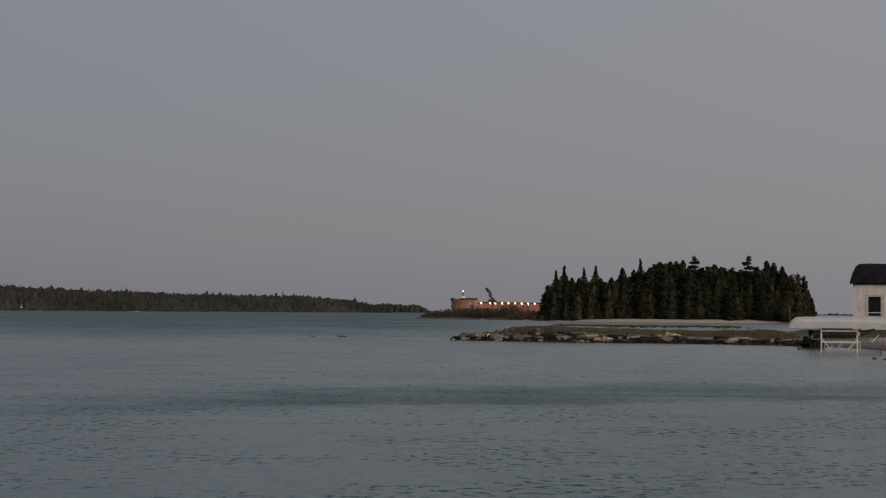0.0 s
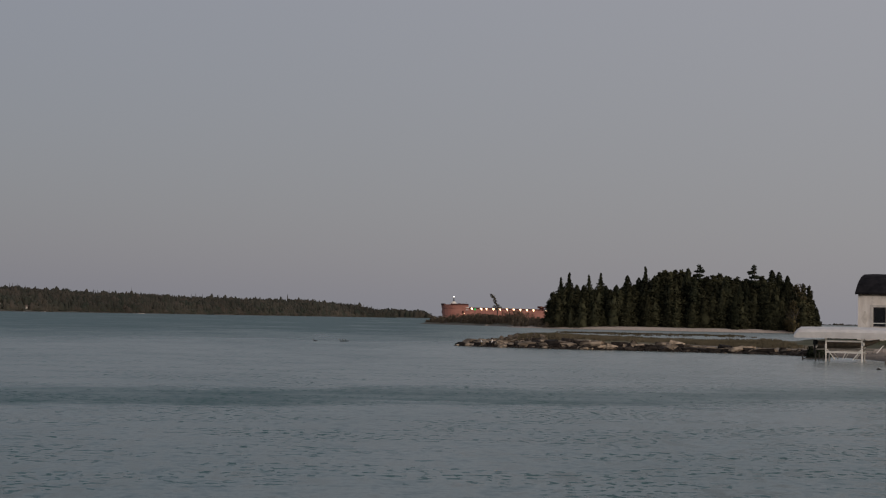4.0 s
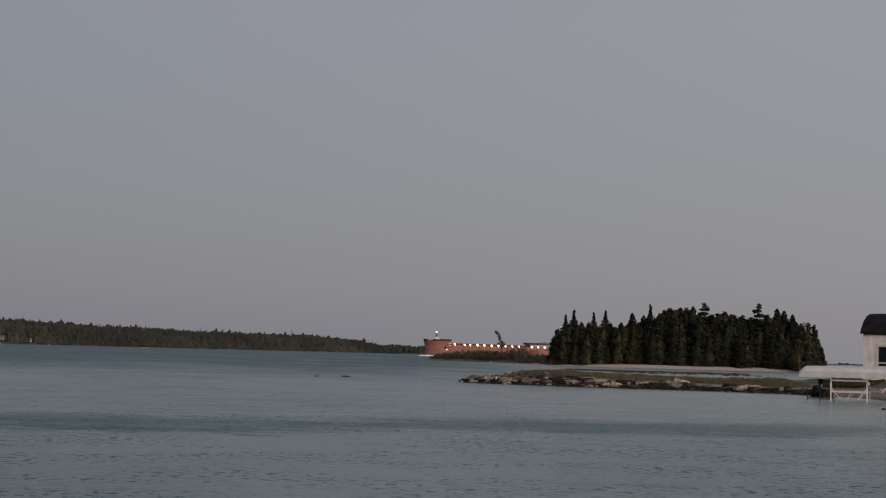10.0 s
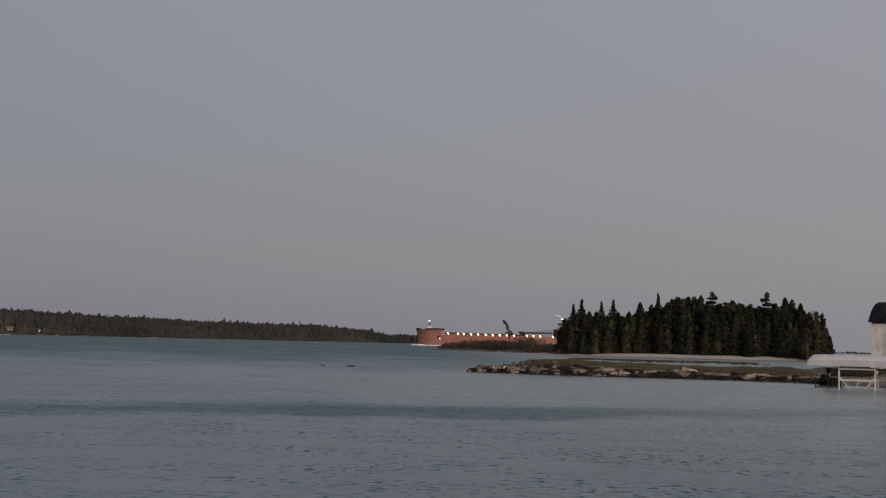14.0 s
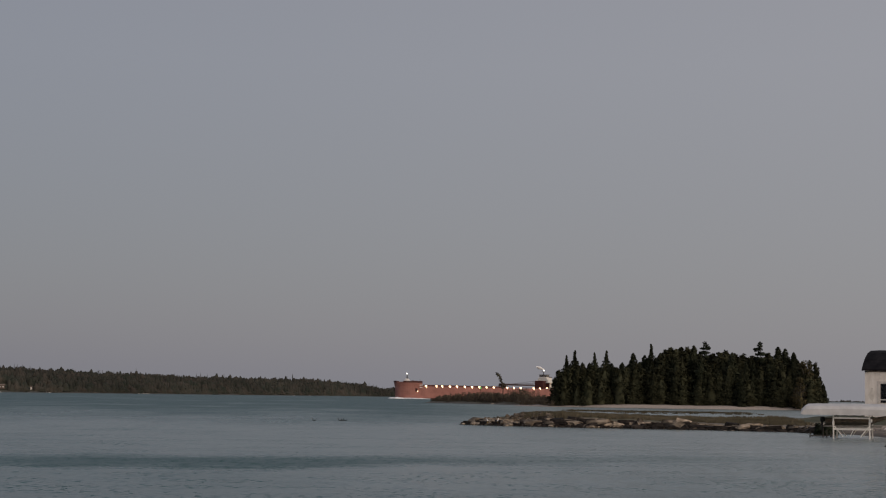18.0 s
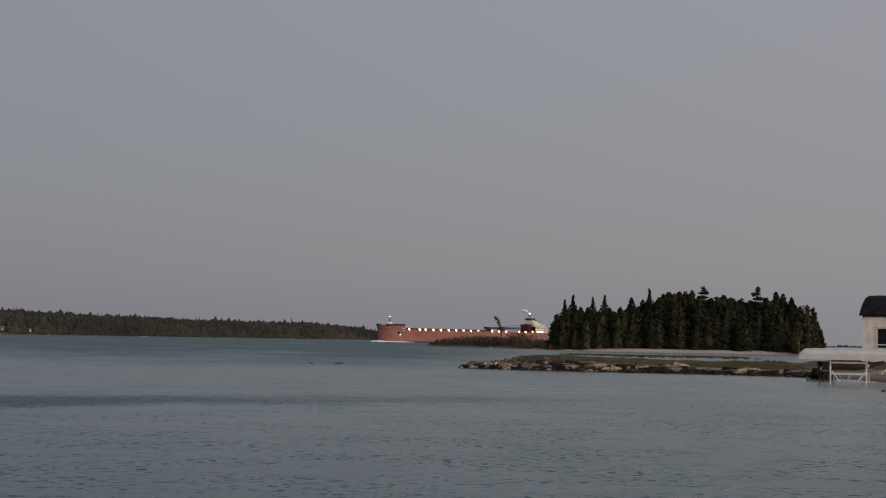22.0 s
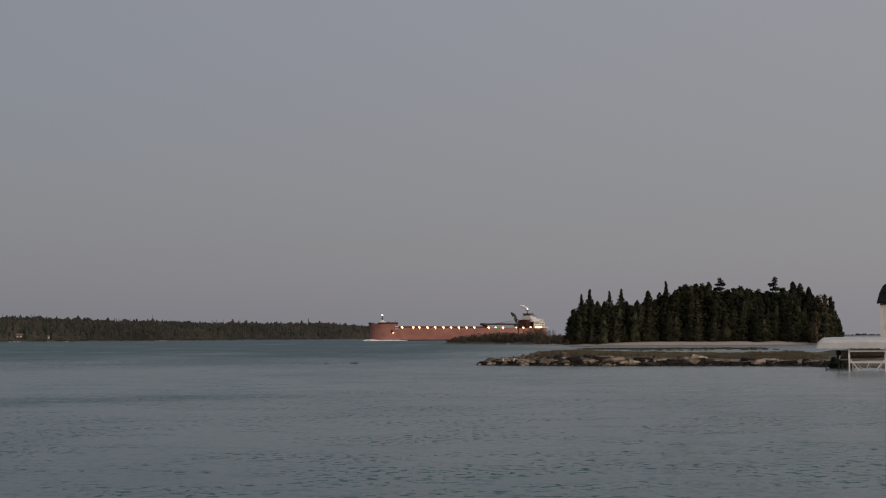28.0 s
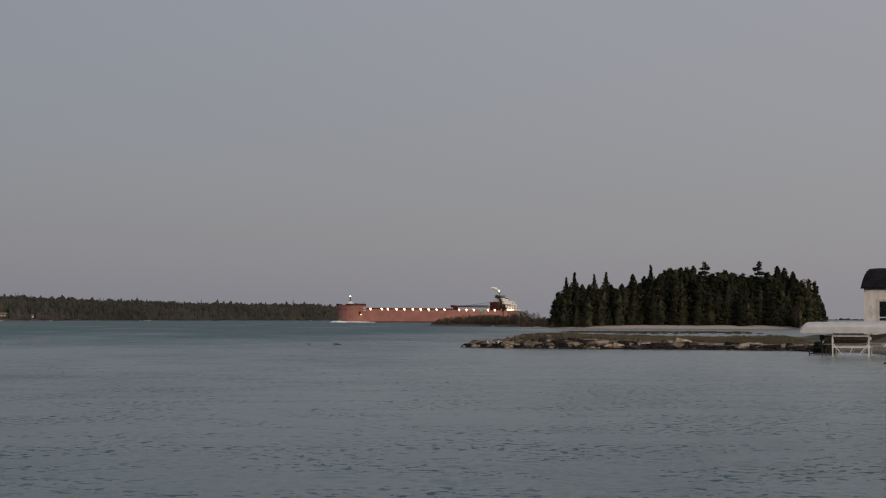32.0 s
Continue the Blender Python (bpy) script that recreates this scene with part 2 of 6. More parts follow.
M_WATER = water_surface()
M_LAND = banded("beach_and_turf", [(0.0, (0.06, 0.05, 0.042)), (0.13, (0.095, 0.076, 0.060)), (0.20, (0.17, 0.137, 0.108)), (0.29, (0.34, 0.276, 0.218)), (0.40, (0.41, 0.335, 0.265)), (0.46, (0.058, 0.060, 0.030)), (1.0, (0.050, 0.056, 0.026))], -0.1, 1.7, 0.16, 0.5)
M_SPIT = banded("spit_turf", [(0.0, (0.07, 0.06, 0.05)), (0.22, (0.20, 0.165, 0.13)), (0.42, (0.22, 0.185, 0.145)), (0.52, (0.12, 0.108, 0.065)), (1.0, (0.10, 0.092, 0.052))], -0.1, 1.5, 0.3, 0.5)
M_ISLAND = banded("island_shore", [(0.0, (0.12, 0.11, 0.1)), (0.12, (0.48, 0.40, 0.34)), (0.5, (0.52, 0.44, 0.38)), (0.62, (0.05, 0.055, 0.03)), (1.0, (0.04, 0.045, 0.025))], -0.1, 2.0, 0.12, 0.4)
M_ISLET = banded("islet_shore", [(0.0, (0.07, 0.065, 0.06)), (0.3, (0.15, 0.135, 0.12)), (0.5, (0.10, 0.09, 0.06)), (1.0, (0.06, 0.06, 0.035))], -0.1, 1.2, 0.2, 0.5)
M_FARLAND = banded("far_shore_ground", [(0.0, (0.10, 0.095, 0.085)), (0.05, (0.09, 0.085, 0.072)), (0.12, (0.05, 0.05, 0.03)), (1.0, (0.05, 0.055, 0.03))], 0.0, 20.0, 0.02, 1.0)
M_ROCK = surface("limestone", (0.060, 0.045, 0.032), (0.49, 0.395, 0.295), 1.7, 0.9, 0.8, 0.08, vary=0.5)
M_FARSTONE = surface("pale_far_stone", (0.45, 0.43, 0.41), (0.7, 0.68, 0.65), 0.3, 0.95, 0, vary=0)
M_WETROCK = surface("dark_wet_boulder", (0.010, 0.0085, 0.0075), (0.058, 0.047, 0.040), 3.0, 0.85, 1.0, 0.09, vary=0.25, spec=0.15)
M_BROWNROCK = surface("brown_boulder", (0.10, 0.075, 0.06), (0.22, 0.17, 0.14), 3.0, 0.8, 0.7, 0.05, vary=0.25)
M_BARK = surface("bark", (0.05, 0.042, 0.035), (0.11, 0.09, 0.075), 3.0, 0.95, 0.5, 0.03, stretch=(1, 1, 0.3))
M_PALEBARK = surface("pale_bark", (0.075, 0.066, 0.053), (0.14, 0.122, 0.10), 3.0, 0.95, 0.5, 0.03, stretch=(1, 1, 0.3))
M_SPRUCE = surface("spruce_needles", (0.030, 0.035, 0.022), (0.048, 0.052, 0.031), 0.5, 0.95, 0, vary=0.25, spec=0.1)
M_CEDAR = surface("cedar_foliage", (0.042, 0.045, 0.026), (0.066, 0.066, 0.038), 0.35, 0.95, 0, vary=0.3, spec=0.1)
M_PINE = surface("pine_needles", (0.020, 0.026, 0.017), (0.036, 0.043, 0.027), 0.9, 0.95, 0, vary=0.2, spec=0.1)
M_SCRAG = surface("thin_grey_green_needles", (0.05, 0.05, 0.036), (0.11, 0.10, 0.072), 0.9, 0.95, 0, vary=0.2, spec=0.1)
M_BIRCH = surface("spring_leaves", (0.052, 0.045, 0.021), (0.110, 0.088, 0.040), 0.9, 0.9, 0, vary=0.2)
M_BRUSH = surface("brush", (0.10, 0.082, 0.058), (0.205, 0.162, 0.115), 0.5, 0.95, 0, vary=0.25)
M_FARWOOD = surface("far_wood_foliage", (0.028, 0.035, 0.026), (0.066, 0.056, 0.045), 0.06, 0.95, 0, vary=0.1, stain=0.6)
M_GRASS = surface("dry_grass", (0.070, 0.060, 0.036), (0.15, 0.124, 0.078), 0.25, 0.95, 0, vary=0.1)
M_SHORTGRASS = surface("green_turf_blades", (0.055, 0.058, 0.027), (0.085, 0.084, 0.043), 0.4, 0.95, 0, vary=0.1)
M_STUCCO = surface("weathered_white_stucco", (0.77, 0.705, 0.635), (0.95, 0.90, 0.835), 1.5, 0.92, 0.4, 0.03, vary=0.0, stain=0.4, stretch=(1, 1, 0.55), blotch=((0.40, 0.355, 0.305), 0.42, 0.565, 0.72))
M_STUCCO_GREY = surface("grey_plaster", (0.31, 0.285, 0.25), (0.56, 0.515, 0.46), 2.2, 0.95, 0.4, 0.02, vary=0.15, stain=0.35, blotch=((0.17, 0.15, 0.13), 0.9, 0.5, 0.68))
M_BLIND = surface("blocked_window_plaster", (0.58, 0.535, 0.48), (0.79, 0.74, 0.675), 2.0, 0.95, 0.4, 0.02, vary=0.1, stain=0.35, blotch=((0.36, 0.32, 0.275), 0.6, 0.46, 0.66))
M_PATCH = surface("old_grey_plaster", (0.62, 0.57, 0.51), (0.82, 0.77, 0.70), 2.0, 0.95, 0.4, 0.02, vary=0.1, stain=0.35)
M_TRIM = surface("flaking_grey_white_paint", (0.58, 0.54, 0.495), (0.77, 0.73, 0.68), 3.0, 0.8, 0.3, 0.01, vary=0.1)
M_WHITEPAINT = surface("white_paint", (0.7, 0.69, 0.66), (0.84, 0.83, 0.8), 6.0, 0.6, 0.15, 0.005, vary=0.05)
M_TAR = surface("black_tar_roofing", (0.010, 0.010, 0.012), (0.026, 0.024, 0.027), 1.4, 0.95, 0.25, 0.02, vary=0.08, stain=0.3, spec=0.1)
M_GREYWOOD = surface("grey_weathered_boards", (0.13, 0.12, 0.105), (0.32, 0.3, 0.27), 6.0, 0.95, 0.5, 0.01, stretch=(4, 4, 0.4))
M_DRIFT = surface("driftwood", (0.06, 0.05, 0.042), (0.16, 0.14, 0.12), 5.0, 0.95, 0.5, 0.01)
# near-black blue puts the room's lack of light into its colour
M_DARKROOM = surface("painted_unlit_room", (0.007, 0.009, 0.014), (0.013, 0.016, 0.024), 2.0, 0.95, 0.2, 0.01)
M_CANVAS = surface("white_vinyl_canopy", (0.58, 0.56, 0.545), (0.70, 0.68, 0.66), 1.5, 0.55, 0.3, 0.03, vary=0.0, stain=0.12)
M_ALU = surface("weathered_aluminium", (0.70, 0.665, 0.61), (0.86, 0.83, 0.77), 4.0, 0.5, 0.1, 0.004, metal=0.1, vary=0.08)
M_DARKBOAT = surface("dark_hull_paint", (0.02, 0.02, 0.022), (0.05, 0.048, 0.045), 3.0, 0.5, 0.15, 0.01)
M_WOODBOAT = surface("brown_hull_paint", (0.10, 0.075, 0.055), (0.2, 0.16, 0.12), 3.0, 0.7, 0.2, 0.01)
M_HULL = surface("brick_red_ship_paint", (0.30, 0.132, 0.105), (0.41, 0.183, 0.145), 0.22, 0.6, 0.1, 0.03, vary=0.0, stain=0.22, stretch=(0.5, 0.5, 1))
M_HULLDARK = surface("dark_red_ship_paint", (0.055, 0.018, 0.015), (0.09, 0.029, 0.024), 0.3, 0.6, 0.1, 0.02, vary=0.0)
M_SHIPDECK = surface("red_oxide_deck", (0.12, 0.045, 0.035), (0.18, 0.065, 0.05), 0.4, 0.8, 0.1, 0.02, vary=0.1)
M_SHIPWHITE = surface("white_ship_paint", (0.66, 0.62, 0.56), (0.78, 0.75, 0.7), 0.6, 0.6, 0.1, 0.01, vary=0.05)
M_SHIPGREY = surface("dark_steel", (0.03, 0.026, 0.026), (0.07, 0.06, 0.058), 0.6, 0.6, 0.1, 0.01, vary=0.1)
M_LAMP = surface("deck_lamp_glass_and_glow", (1.0, 0.66, 0.36), (1.0, 0.68, 0.38), 1.0, 0.4, 0, vary=0, stain=0, emit=5.0)
M_LAMPWHITE = surface("masthead_lamp_glass", (1.0, 0.93, 0.82), (1.0, 0.93, 0.82), 1.0, 0.4, 0, vary=0, stain=0, emit=7.0)
M_LAMPGREEN = surface("green_lamp_glass", (0.02, 0.5, 0.12), (0.02, 0.6, 0.12), 1.0, 0.4, 0, vary=0, stain=0, emit=0.4)
M_FOAM = surface("white_foam", (0.84, 0.85, 0.86), (0.93, 0.94, 0.95), 1.2, 0.9, 0.5, 0.1, vary=0.0)
M_STEAM = surface("white_steam", (0.84, 0.83, 0.83), (0.9, 0.9, 0.9), 0.5, 1.0, 0.3, 0.1, vary=0.05)
M_DUCK = surface("dark_plumage", (0.015, 0.014, 0.013), (0.04, 0.036, 0.03), 20.0, 0.8, 0.2, 0.005)
M_GULL = surface("white_plumage", (0.68, 0.67, 0.66), (0.82, 0.81, 0.8), 20.0, 0.8, 0.1, 0.003)
M_BILL = surface("yellow_bill", (0.4, 0.25, 0.05), (0.5, 0.32, 0.08), 20.0, 0.5, 0, vary=0)
M_FLAGRED = surface("faded_red_cloth", (0.29, 0.115, 0.115), (0.37, 0.155, 0.15), 6.0, 0.9, 0.1, 0.01)
M_FLAGWHITE = surface("faded_white_cloth", (0.37, 0.195, 0.19), (0.45, 0.25, 0.24), 6.0, 0.9, 0.1, 0.01)
M_FLAGBLUE = surface("faded_navy_cloth", (0.040, 0.036, 0.050), (0.065, 0.058, 0.075), 6.0, 0.9, 0.1, 0.01)
M_WINGS = surface("midge_wings", (0.55, 0.54, 0.53), (0.68, 0.67, 0.66), 200.0, 0.5, 0, vary=0)


def glass():
    m = bpy.data.materials.new("window_glass")
    m.use_nodes = True
    p = m.node_tree.nodes["Principled BSDF"]
    p.inputs["Base Color"].default_value = (0.9, 0.93, 0.92, 1)
    p.inputs["Roughness"].default_value = 0.03
    p.inputs["Transmission Weight"].default_value = 1.0
    p.inputs["IOR"].default_value = 1.33
    return m


M_GLASS = glass()


# ---- building blocks ----
def part(name, bm, material, parent=None, label="", smooth=False):
    """Links a bmesh as one mesh object under a thing or a part."""
    me = bpy.data.meshes.new(name)
    bmesh.ops.recalc_face_normals(bm, faces=bm.faces)
    bm.to_mesh(me)
    bm.free()
    if smooth:
        me.polygons.foreach_set("use_smooth", [True] * len(me.polygons))
    for m in material if isinstance(material, (list, tuple)) else [material]:
        me.materials.append(m)
    ob = new(name, me)
    ob.parent = parent
    if label:
        ob["label"] = label
    return ob


def bare(name, verts, faces, material, parent=None, smooth=False, normals=None):
    """As part(), from plain lists; normals: one for each vertex, for soft foliage."""
    me = bpy.data.meshes.new(name)
    me.from_pydata([tuple(v) for v in verts], [], faces)
    if smooth:
        me.polygons.foreach_set("use_smooth", [True] * len(me.polygons))
    me.materials.append(material)
    me.update()
    if normals:
        me.polygons.foreach_set("use_smooth", [True] * len(me.polygons))
        me.normals_split_custom_set_from_vertices([tuple(q) for q in normals])
    ob = new(name, me)
    ob.parent = parent
    return ob


def thing(name, m, label, category, group="", kind=""):
    """The Empty at a thing's base that carries its parts."""
    ob = new(name)
    ob.empty_display_size = 0.3
    ob.matrix_world = m
    return tagged(ob, label, category, group, kind)


def box(bm, x, y, z, sx, sy, sz, turn=None, bevel=0.0):
    """A block with its middle at x, y, z."""
    g = bmesh.ops.create_cube(bm, size=1.0)["verts"]
    m = Matrix.Translation((x, y, z)) @ (turn or Matrix()) @ Matrix.Diagonal((sx, sy, sz, 1))
    bmesh.ops.transform(bm, matrix=m, verts=g)
    if bevel:
        edges = list({e for v in g for e in v.link_edges})
        bmesh.ops.bevel(bm, geom=edges, offset=bevel, segments=2, affect="EDGES", profile=0.5)
    return bm


def rod(bm, a, b, r, r2=None, n=8):
    """A round bar from a to b."""
    a, b = Vector(a), Vector(b)
    d = b - a
    m = Matrix.Translation((a + b) / 2) @ d.to_track_quat("Z", "Y").to_matrix().to_4x4()
    bmesh.ops.create_cone(bm, cap_ends=True, segments=n, radius1=r, radius2=r if r2 is None else r2, depth=d.length, matrix=m)
    return bm


def tube(bm, pts, radii, n=7):
    """One unbroken bent stem through the points."""
    rings = []
    for k, p in enumerate(pts):
        d = (pts[min(k + 1, len(pts) - 1)] - pts[max(k - 1, 0)]).normalized()
        u = d.orthogonal().normalized()
        v = d.cross(u)
        if rings and u.dot(axis) < 0:
            u, v = -u, -v
        axis = u
        rings.append([bm.verts.new(p + (u * math.cos(6.2832 * i / n) + v * math.sin(6.2832 * i / n)) * radii[k]) for i in range(n)])
    for a, b in zip(rings, rings[1:]):
        for i in range(n):
            bm.faces.new((a[i], a[(i + 1) % n], b[(i + 1) % n], b[i]))
    bm.faces.new(rings[0])
    bm.faces.new(rings[-1])
    return bm


def ball(bm, p, r, n=2, squash=(1, 1, 1)):
    m = Matrix.Translation(p) @ Matrix.Diagonal((*squash, 1))
    bmesh.ops.create_icosphere(bm, subdivisions=n, radius=r, matrix=m)
    return bm


def BM():
    return bmesh.new()


# ---- water ----
def make_water():
    ys = [-260, -40, 10, 30, 60, 120, 240, 480, 900, 1700, 3000, 4960]
    bm = BM()
    rows = []
    for y in ys:
        w = 900 + max(y, 0) * 0.75
        rows.append([bm.verts.new((w * k / 6, y, 0)) for k in range(-6, 7)])
    for a, b in zip(rows, rows[1:]):
        for k in range(12):
            bm.faces.new((a[k], a[k + 1], b[k + 1], b[k]))
    ob = part("water", bm, M_WATER)
    return tagged(ob, "grey-teal lake water ruffled by light wind", "water", kind="structure")


water = make_water()


# ---- land ----
def seg_dist(px, py, line):
    """The distance of points to a polyline."""
    best = np.full(px.shape, 1e9)
    for (ax, ay), (bx, by) in zip(line, line[1:]):
        dx, dy = bx - ax, by - ay
        k = np.clip(((px - ax) * dx + (py - ay) * dy) / (dx * dx + dy * dy), 0, 1)
        best = np.minimum(best, np.hypot(px - ax - k * dx, py - ay - k * dy))
    return best


def inside(px, py, loop):
    hit = np.zeros(px.shape, bool)
    for (ax, ay), (bx, by) in zip(loop, loop[1:] + loop[:1]):
        if ay == by:
            continue
        hit ^= ((ay > py) != (by > py)) & (px < (bx - ax) * (py - ay) / (by - ay) + ax)
    return hit


def wobble(px, py, size, seed):
    """Cheap smooth unevenness of about -1..1."""
    rng = np.random.RandomState(seed)
    out = np.zeros(px.shape)
    for k in range(7):
        a, f = rng.uniform(0, 6.28), rng.uniform(0.6, 2.2) / size
        out += np.sin((px * math.cos(a) + py * math.sin(a)) * f * 6.28 + rng.uniform(0, 6.28))
    return out / 4


SPIT_FRONT = [(2.2, 171.8), (6.0, 167.8), (13.7, 163.6), (23.6, 161.0), (33.5, 155.0)]
BEACH_FRONT = [(33.5, 155.0), (36.5, 146.0), (38.5, 132.0), (42.5, 121.0), (45.0, 112.0), (43.5, 103.0), (42.0, 96.0), (50.0, 86.0), (75.0, 74.0), (130.0, 64.0), (200.0, 76.0)]
LAND_BACK = [(200.0, 76.0), (205.0, 215.0), (130.0, 236.0), (82.0, 240.0), (58.0, 228.0), (48.0, 201.0), (37.5, 182.0), (26.0, 176.0), (16.0, 177.0), (7.0, 175.2), (3.5, 173.6), (2.2, 171.8)]
LAND_LOOP = SPIT_FRONT[:-1] + BEACH_FRONT[:-1] + LAND_BACK[:-1]


def land_height(px, py):
    px, py = np.asarray(px, float), np.asarray(py, float)
    wx, wy = px + 0.8 * wobble(px, py, 9, 3), py + 0.8 * wobble(px, py, 8, 4)
    s1, s2, s3 = (seg_dist(wx, wy, l) for l in (SPIT_FRONT, BEACH_FRONT, LAND_BACK))
    up = np.minimum(np.minimum(2.5 * (1 - np.exp(-s1 / 7)), 0.12 + np.interp(py, [118, 146], [0.0235, 0.043]) * s2), 2.2 * (1 - np.exp(-s3 / 5)))
    up = np.minimum(up, np.interp(px + 0.12 * (py - 160), [34, 48], [1.3, 1.75]))
    up = np.minimum(up, 1.75 + 0.036 * np.maximum(px - 66, 0))
    up = up * (1 + 0.06 * wobble(px, py, 5, 5)) + 0.04 * wobble(px, py, 2.5, 6)
    down = -0.05 - 0.16 * np.minimum(np.minimum(s1, s2), s3)
    return np.where(inside(wx, wy, LAND_LOOP), up, down)


def sheet(name, x0, x1, y0, y1, step, height, floor, material):
    """A piece of ground from a height rule; what lies under the floor is left away."""
    xs, ys = np.arange(x0, x1, step), np.arange(y0, y1, step)
    gx, gy = np.meshgrid(xs, ys)
    gz = height(gx, gy)
    w = len(xs)
    keep = gz > floor
    used = np.zeros(gz.size, bool)
    cells = []
    for j in range(len(ys) - 1):
        for i in range(w - 1):
            if keep[j, i] or keep[j, i + 1] or keep[j + 1, i] or keep[j + 1, i + 1]:
                q = (j * w + i, j * w + i + 1, (j + 1) * w + i + 1, (j + 1) * w + i)
                cells.append(q)
    index = np.array(cells)
    used[index.ravel()] = True
    slot = np.cumsum(used) - 1
    pts = np.stack([gx.ravel(), gy.ravel(), gz.ravel()], 1)[used]
    ob = bare(name, pts.tolist(), slot[index].tolist(), material, smooth=True)
    return ob


ground = tagged(sheet("ground", -4, 200, 62, 244, 0.9, land_height, -0.5, M_LAND), "sandy beach rising to short green turf", "ground", kind="structure")

ground.data.materials.append(M_SPIT)
for poly in ground.data.polygons:
    if poly.center.y > 150 + 2 * math.sin(poly.center.x) and poly.center.x < 37 + 2.5 * math.sin(poly.center.y * 0.9):
        poly.material_index = 1


def z_land(x, y):
    return float(land_height(np.array([x]), np.array([y]))[0])


def ellipse_rule(cx, cy, rx, ry, turn, top, edge, seed, rough, power=2.0):
    def rule(px, py):
        c, s = math.cos(radians(turn)), math.sin(radians(turn))
        u, v = ((px - cx) * c + (py - cy) * s) / rx, (-(px - cx) * s + (py - cy) * c) / ry
        r = (np.abs(u) ** power + np.abs(v) ** power) ** (1 / power) + rough * wobble(px, py, min(rx, ry) * 1.2, seed)
        d = (1 - r) * min(rx, ry)
        return np.where(d > 0, top * (1 - np.exp(-np.maximum(d, 0) / edge)), 0.18 * d)
    return rule


island_height = ellipse_rule(79, 534, 55, 42, -3, 2.2, 11, 11, 0.04, 3.2)
tagged(sheet("island_ground", 16, 140, 484, 584, 1.4, island_height, -0.6, M_ISLAND), "low wooded island with a pale sand shore", "island", kind="structure")
ISLET_LINE = [tuple(bearing(az, d).xy) for az, d in ((-0.12, 655), (0.8, 638), (1.6, 616), (2.2, 608), (3.0, 583), (3.9, 566))]


def islet_rule(px, py):
    px, py = np.asarray(px, float), np.asarray(py, float)
    s = 7.5 + 2.0 * wobble(px, py, 11, 12) - seg_dist(px, py, ISLET_LINE)
    return np.where(s > 0, 1.1 * (1 - np.exp(-np.maximum(s, 0) / 3)), 0.18 * s)


tagged(sheet("islet_ground", -14, 72, 560, 655, 1.1, islet_rule, -0.6, M_ISLET), "low rocky islet grown with brush", "island", kind="structure")

# the shore on which the camera stands
tagged(sheet("near_shore", -60, 60, -90, 12, 3.0, lambda px, py: np.where(py > 6, 1.0 - 0.4 * (py - 3), 1.2 + 0.05 * wobble(px, py, 10, 9)), -3.0, M_LAND), "plain turf shore beside the water", "ground", kind="structure")


# ---- trees ----
def leaf_at(out, c, u, v, face):
    """One small spray at c, spanned by u and v, turned to face outwards, with its soft normal."""
    vs, fs, ns = out
    i = len(vs)
    if u.cross(v).dot(face) < 0:
        v = -v
    vs += [c - u, c - v, c + u, c + v]
    fs.append((i, i + 1, i + 2, i + 3))
    ns += [face] * 4


def scatter(rng, k=1.0):
    return Vector((rng.uniform(-k, k), rng.uniform(-k, k), rng.uniform(-k, k)))


def sprays(rng, out, count, height, base, radius, shape, length, droop, jitter=0.35):
    """Needle sprays round an upright axis. shape(h) is the crown's reach, 0..1, at h = 0..1."""
    for k in range(count):
        h = rng.uniform(0, 1) ** 1.5
        a = rng.uniform(0, 6.283)
        r = radius * shape(h) * (1 - jitter * rng.uniform(0, 1) ** 1.5) * (0.84 + 0.16 * math.sin(a * 3 + h * 31) + 0.14 * math.sin(h * 55))
        z = base + (height - base) * h
        le = length * rng.uniform(0.5, 1.2) * (0.45 + 0.55 * (1 - h))
        flat = Vector((math.cos(a), math.sin(a), 0))
        c = flat * r + Vector((0, 0, z - droop * le * rng.uniform(0.0, 1.0)))
        u = (flat + Vector((0, 0, -droop)) + scatter(rng, 0.5)).normalized() * le * 0.5
        v = u.cross(flat + scatter(rng, 1.0)).normalized() * le * rng.uniform(0.22, 0.4)
        leaf_at(out, c, u, v, (flat * 0.7 + Vector((0, 0, 0.2)) + scatter(rng, 0.5)).normalized())


def clumped(rng, out, blobs, per, leaf):
    """A crown of leafy clumps (x, y, z, radius, flatness): small sprays over each one's surface."""
    for x, y, z, r, flat in blobs:
        axis = Vector((x, y, 0))
        axis = axis.normalized() if axis.length > 0.05 else Vector((0, 0, 0))
        for k in range(per):
            d = Vector((rng.gauss(0, 1), rng.gauss(0, 1), rng.gauss(0, 1))).normalized()
            q = r * rng.uniform(0.55, 1.08)
            c = Vector((x + d.x * q, y + d.y * q, z + d.z * q * flat))
            le = leaf * rng.uniform(0.5, 1.3)
            u = (d + scatter(rng, 0.7)).normalized() * le
            v = u.cross(scatter(rng, 1.0)).normalized() * le * 0.6
            leaf_at(out, c, u, v, (axis * 0.4 + d * 0.45 + Vector((0, 0, 0.15)) + scatter(rng, 0.4)).normalized())


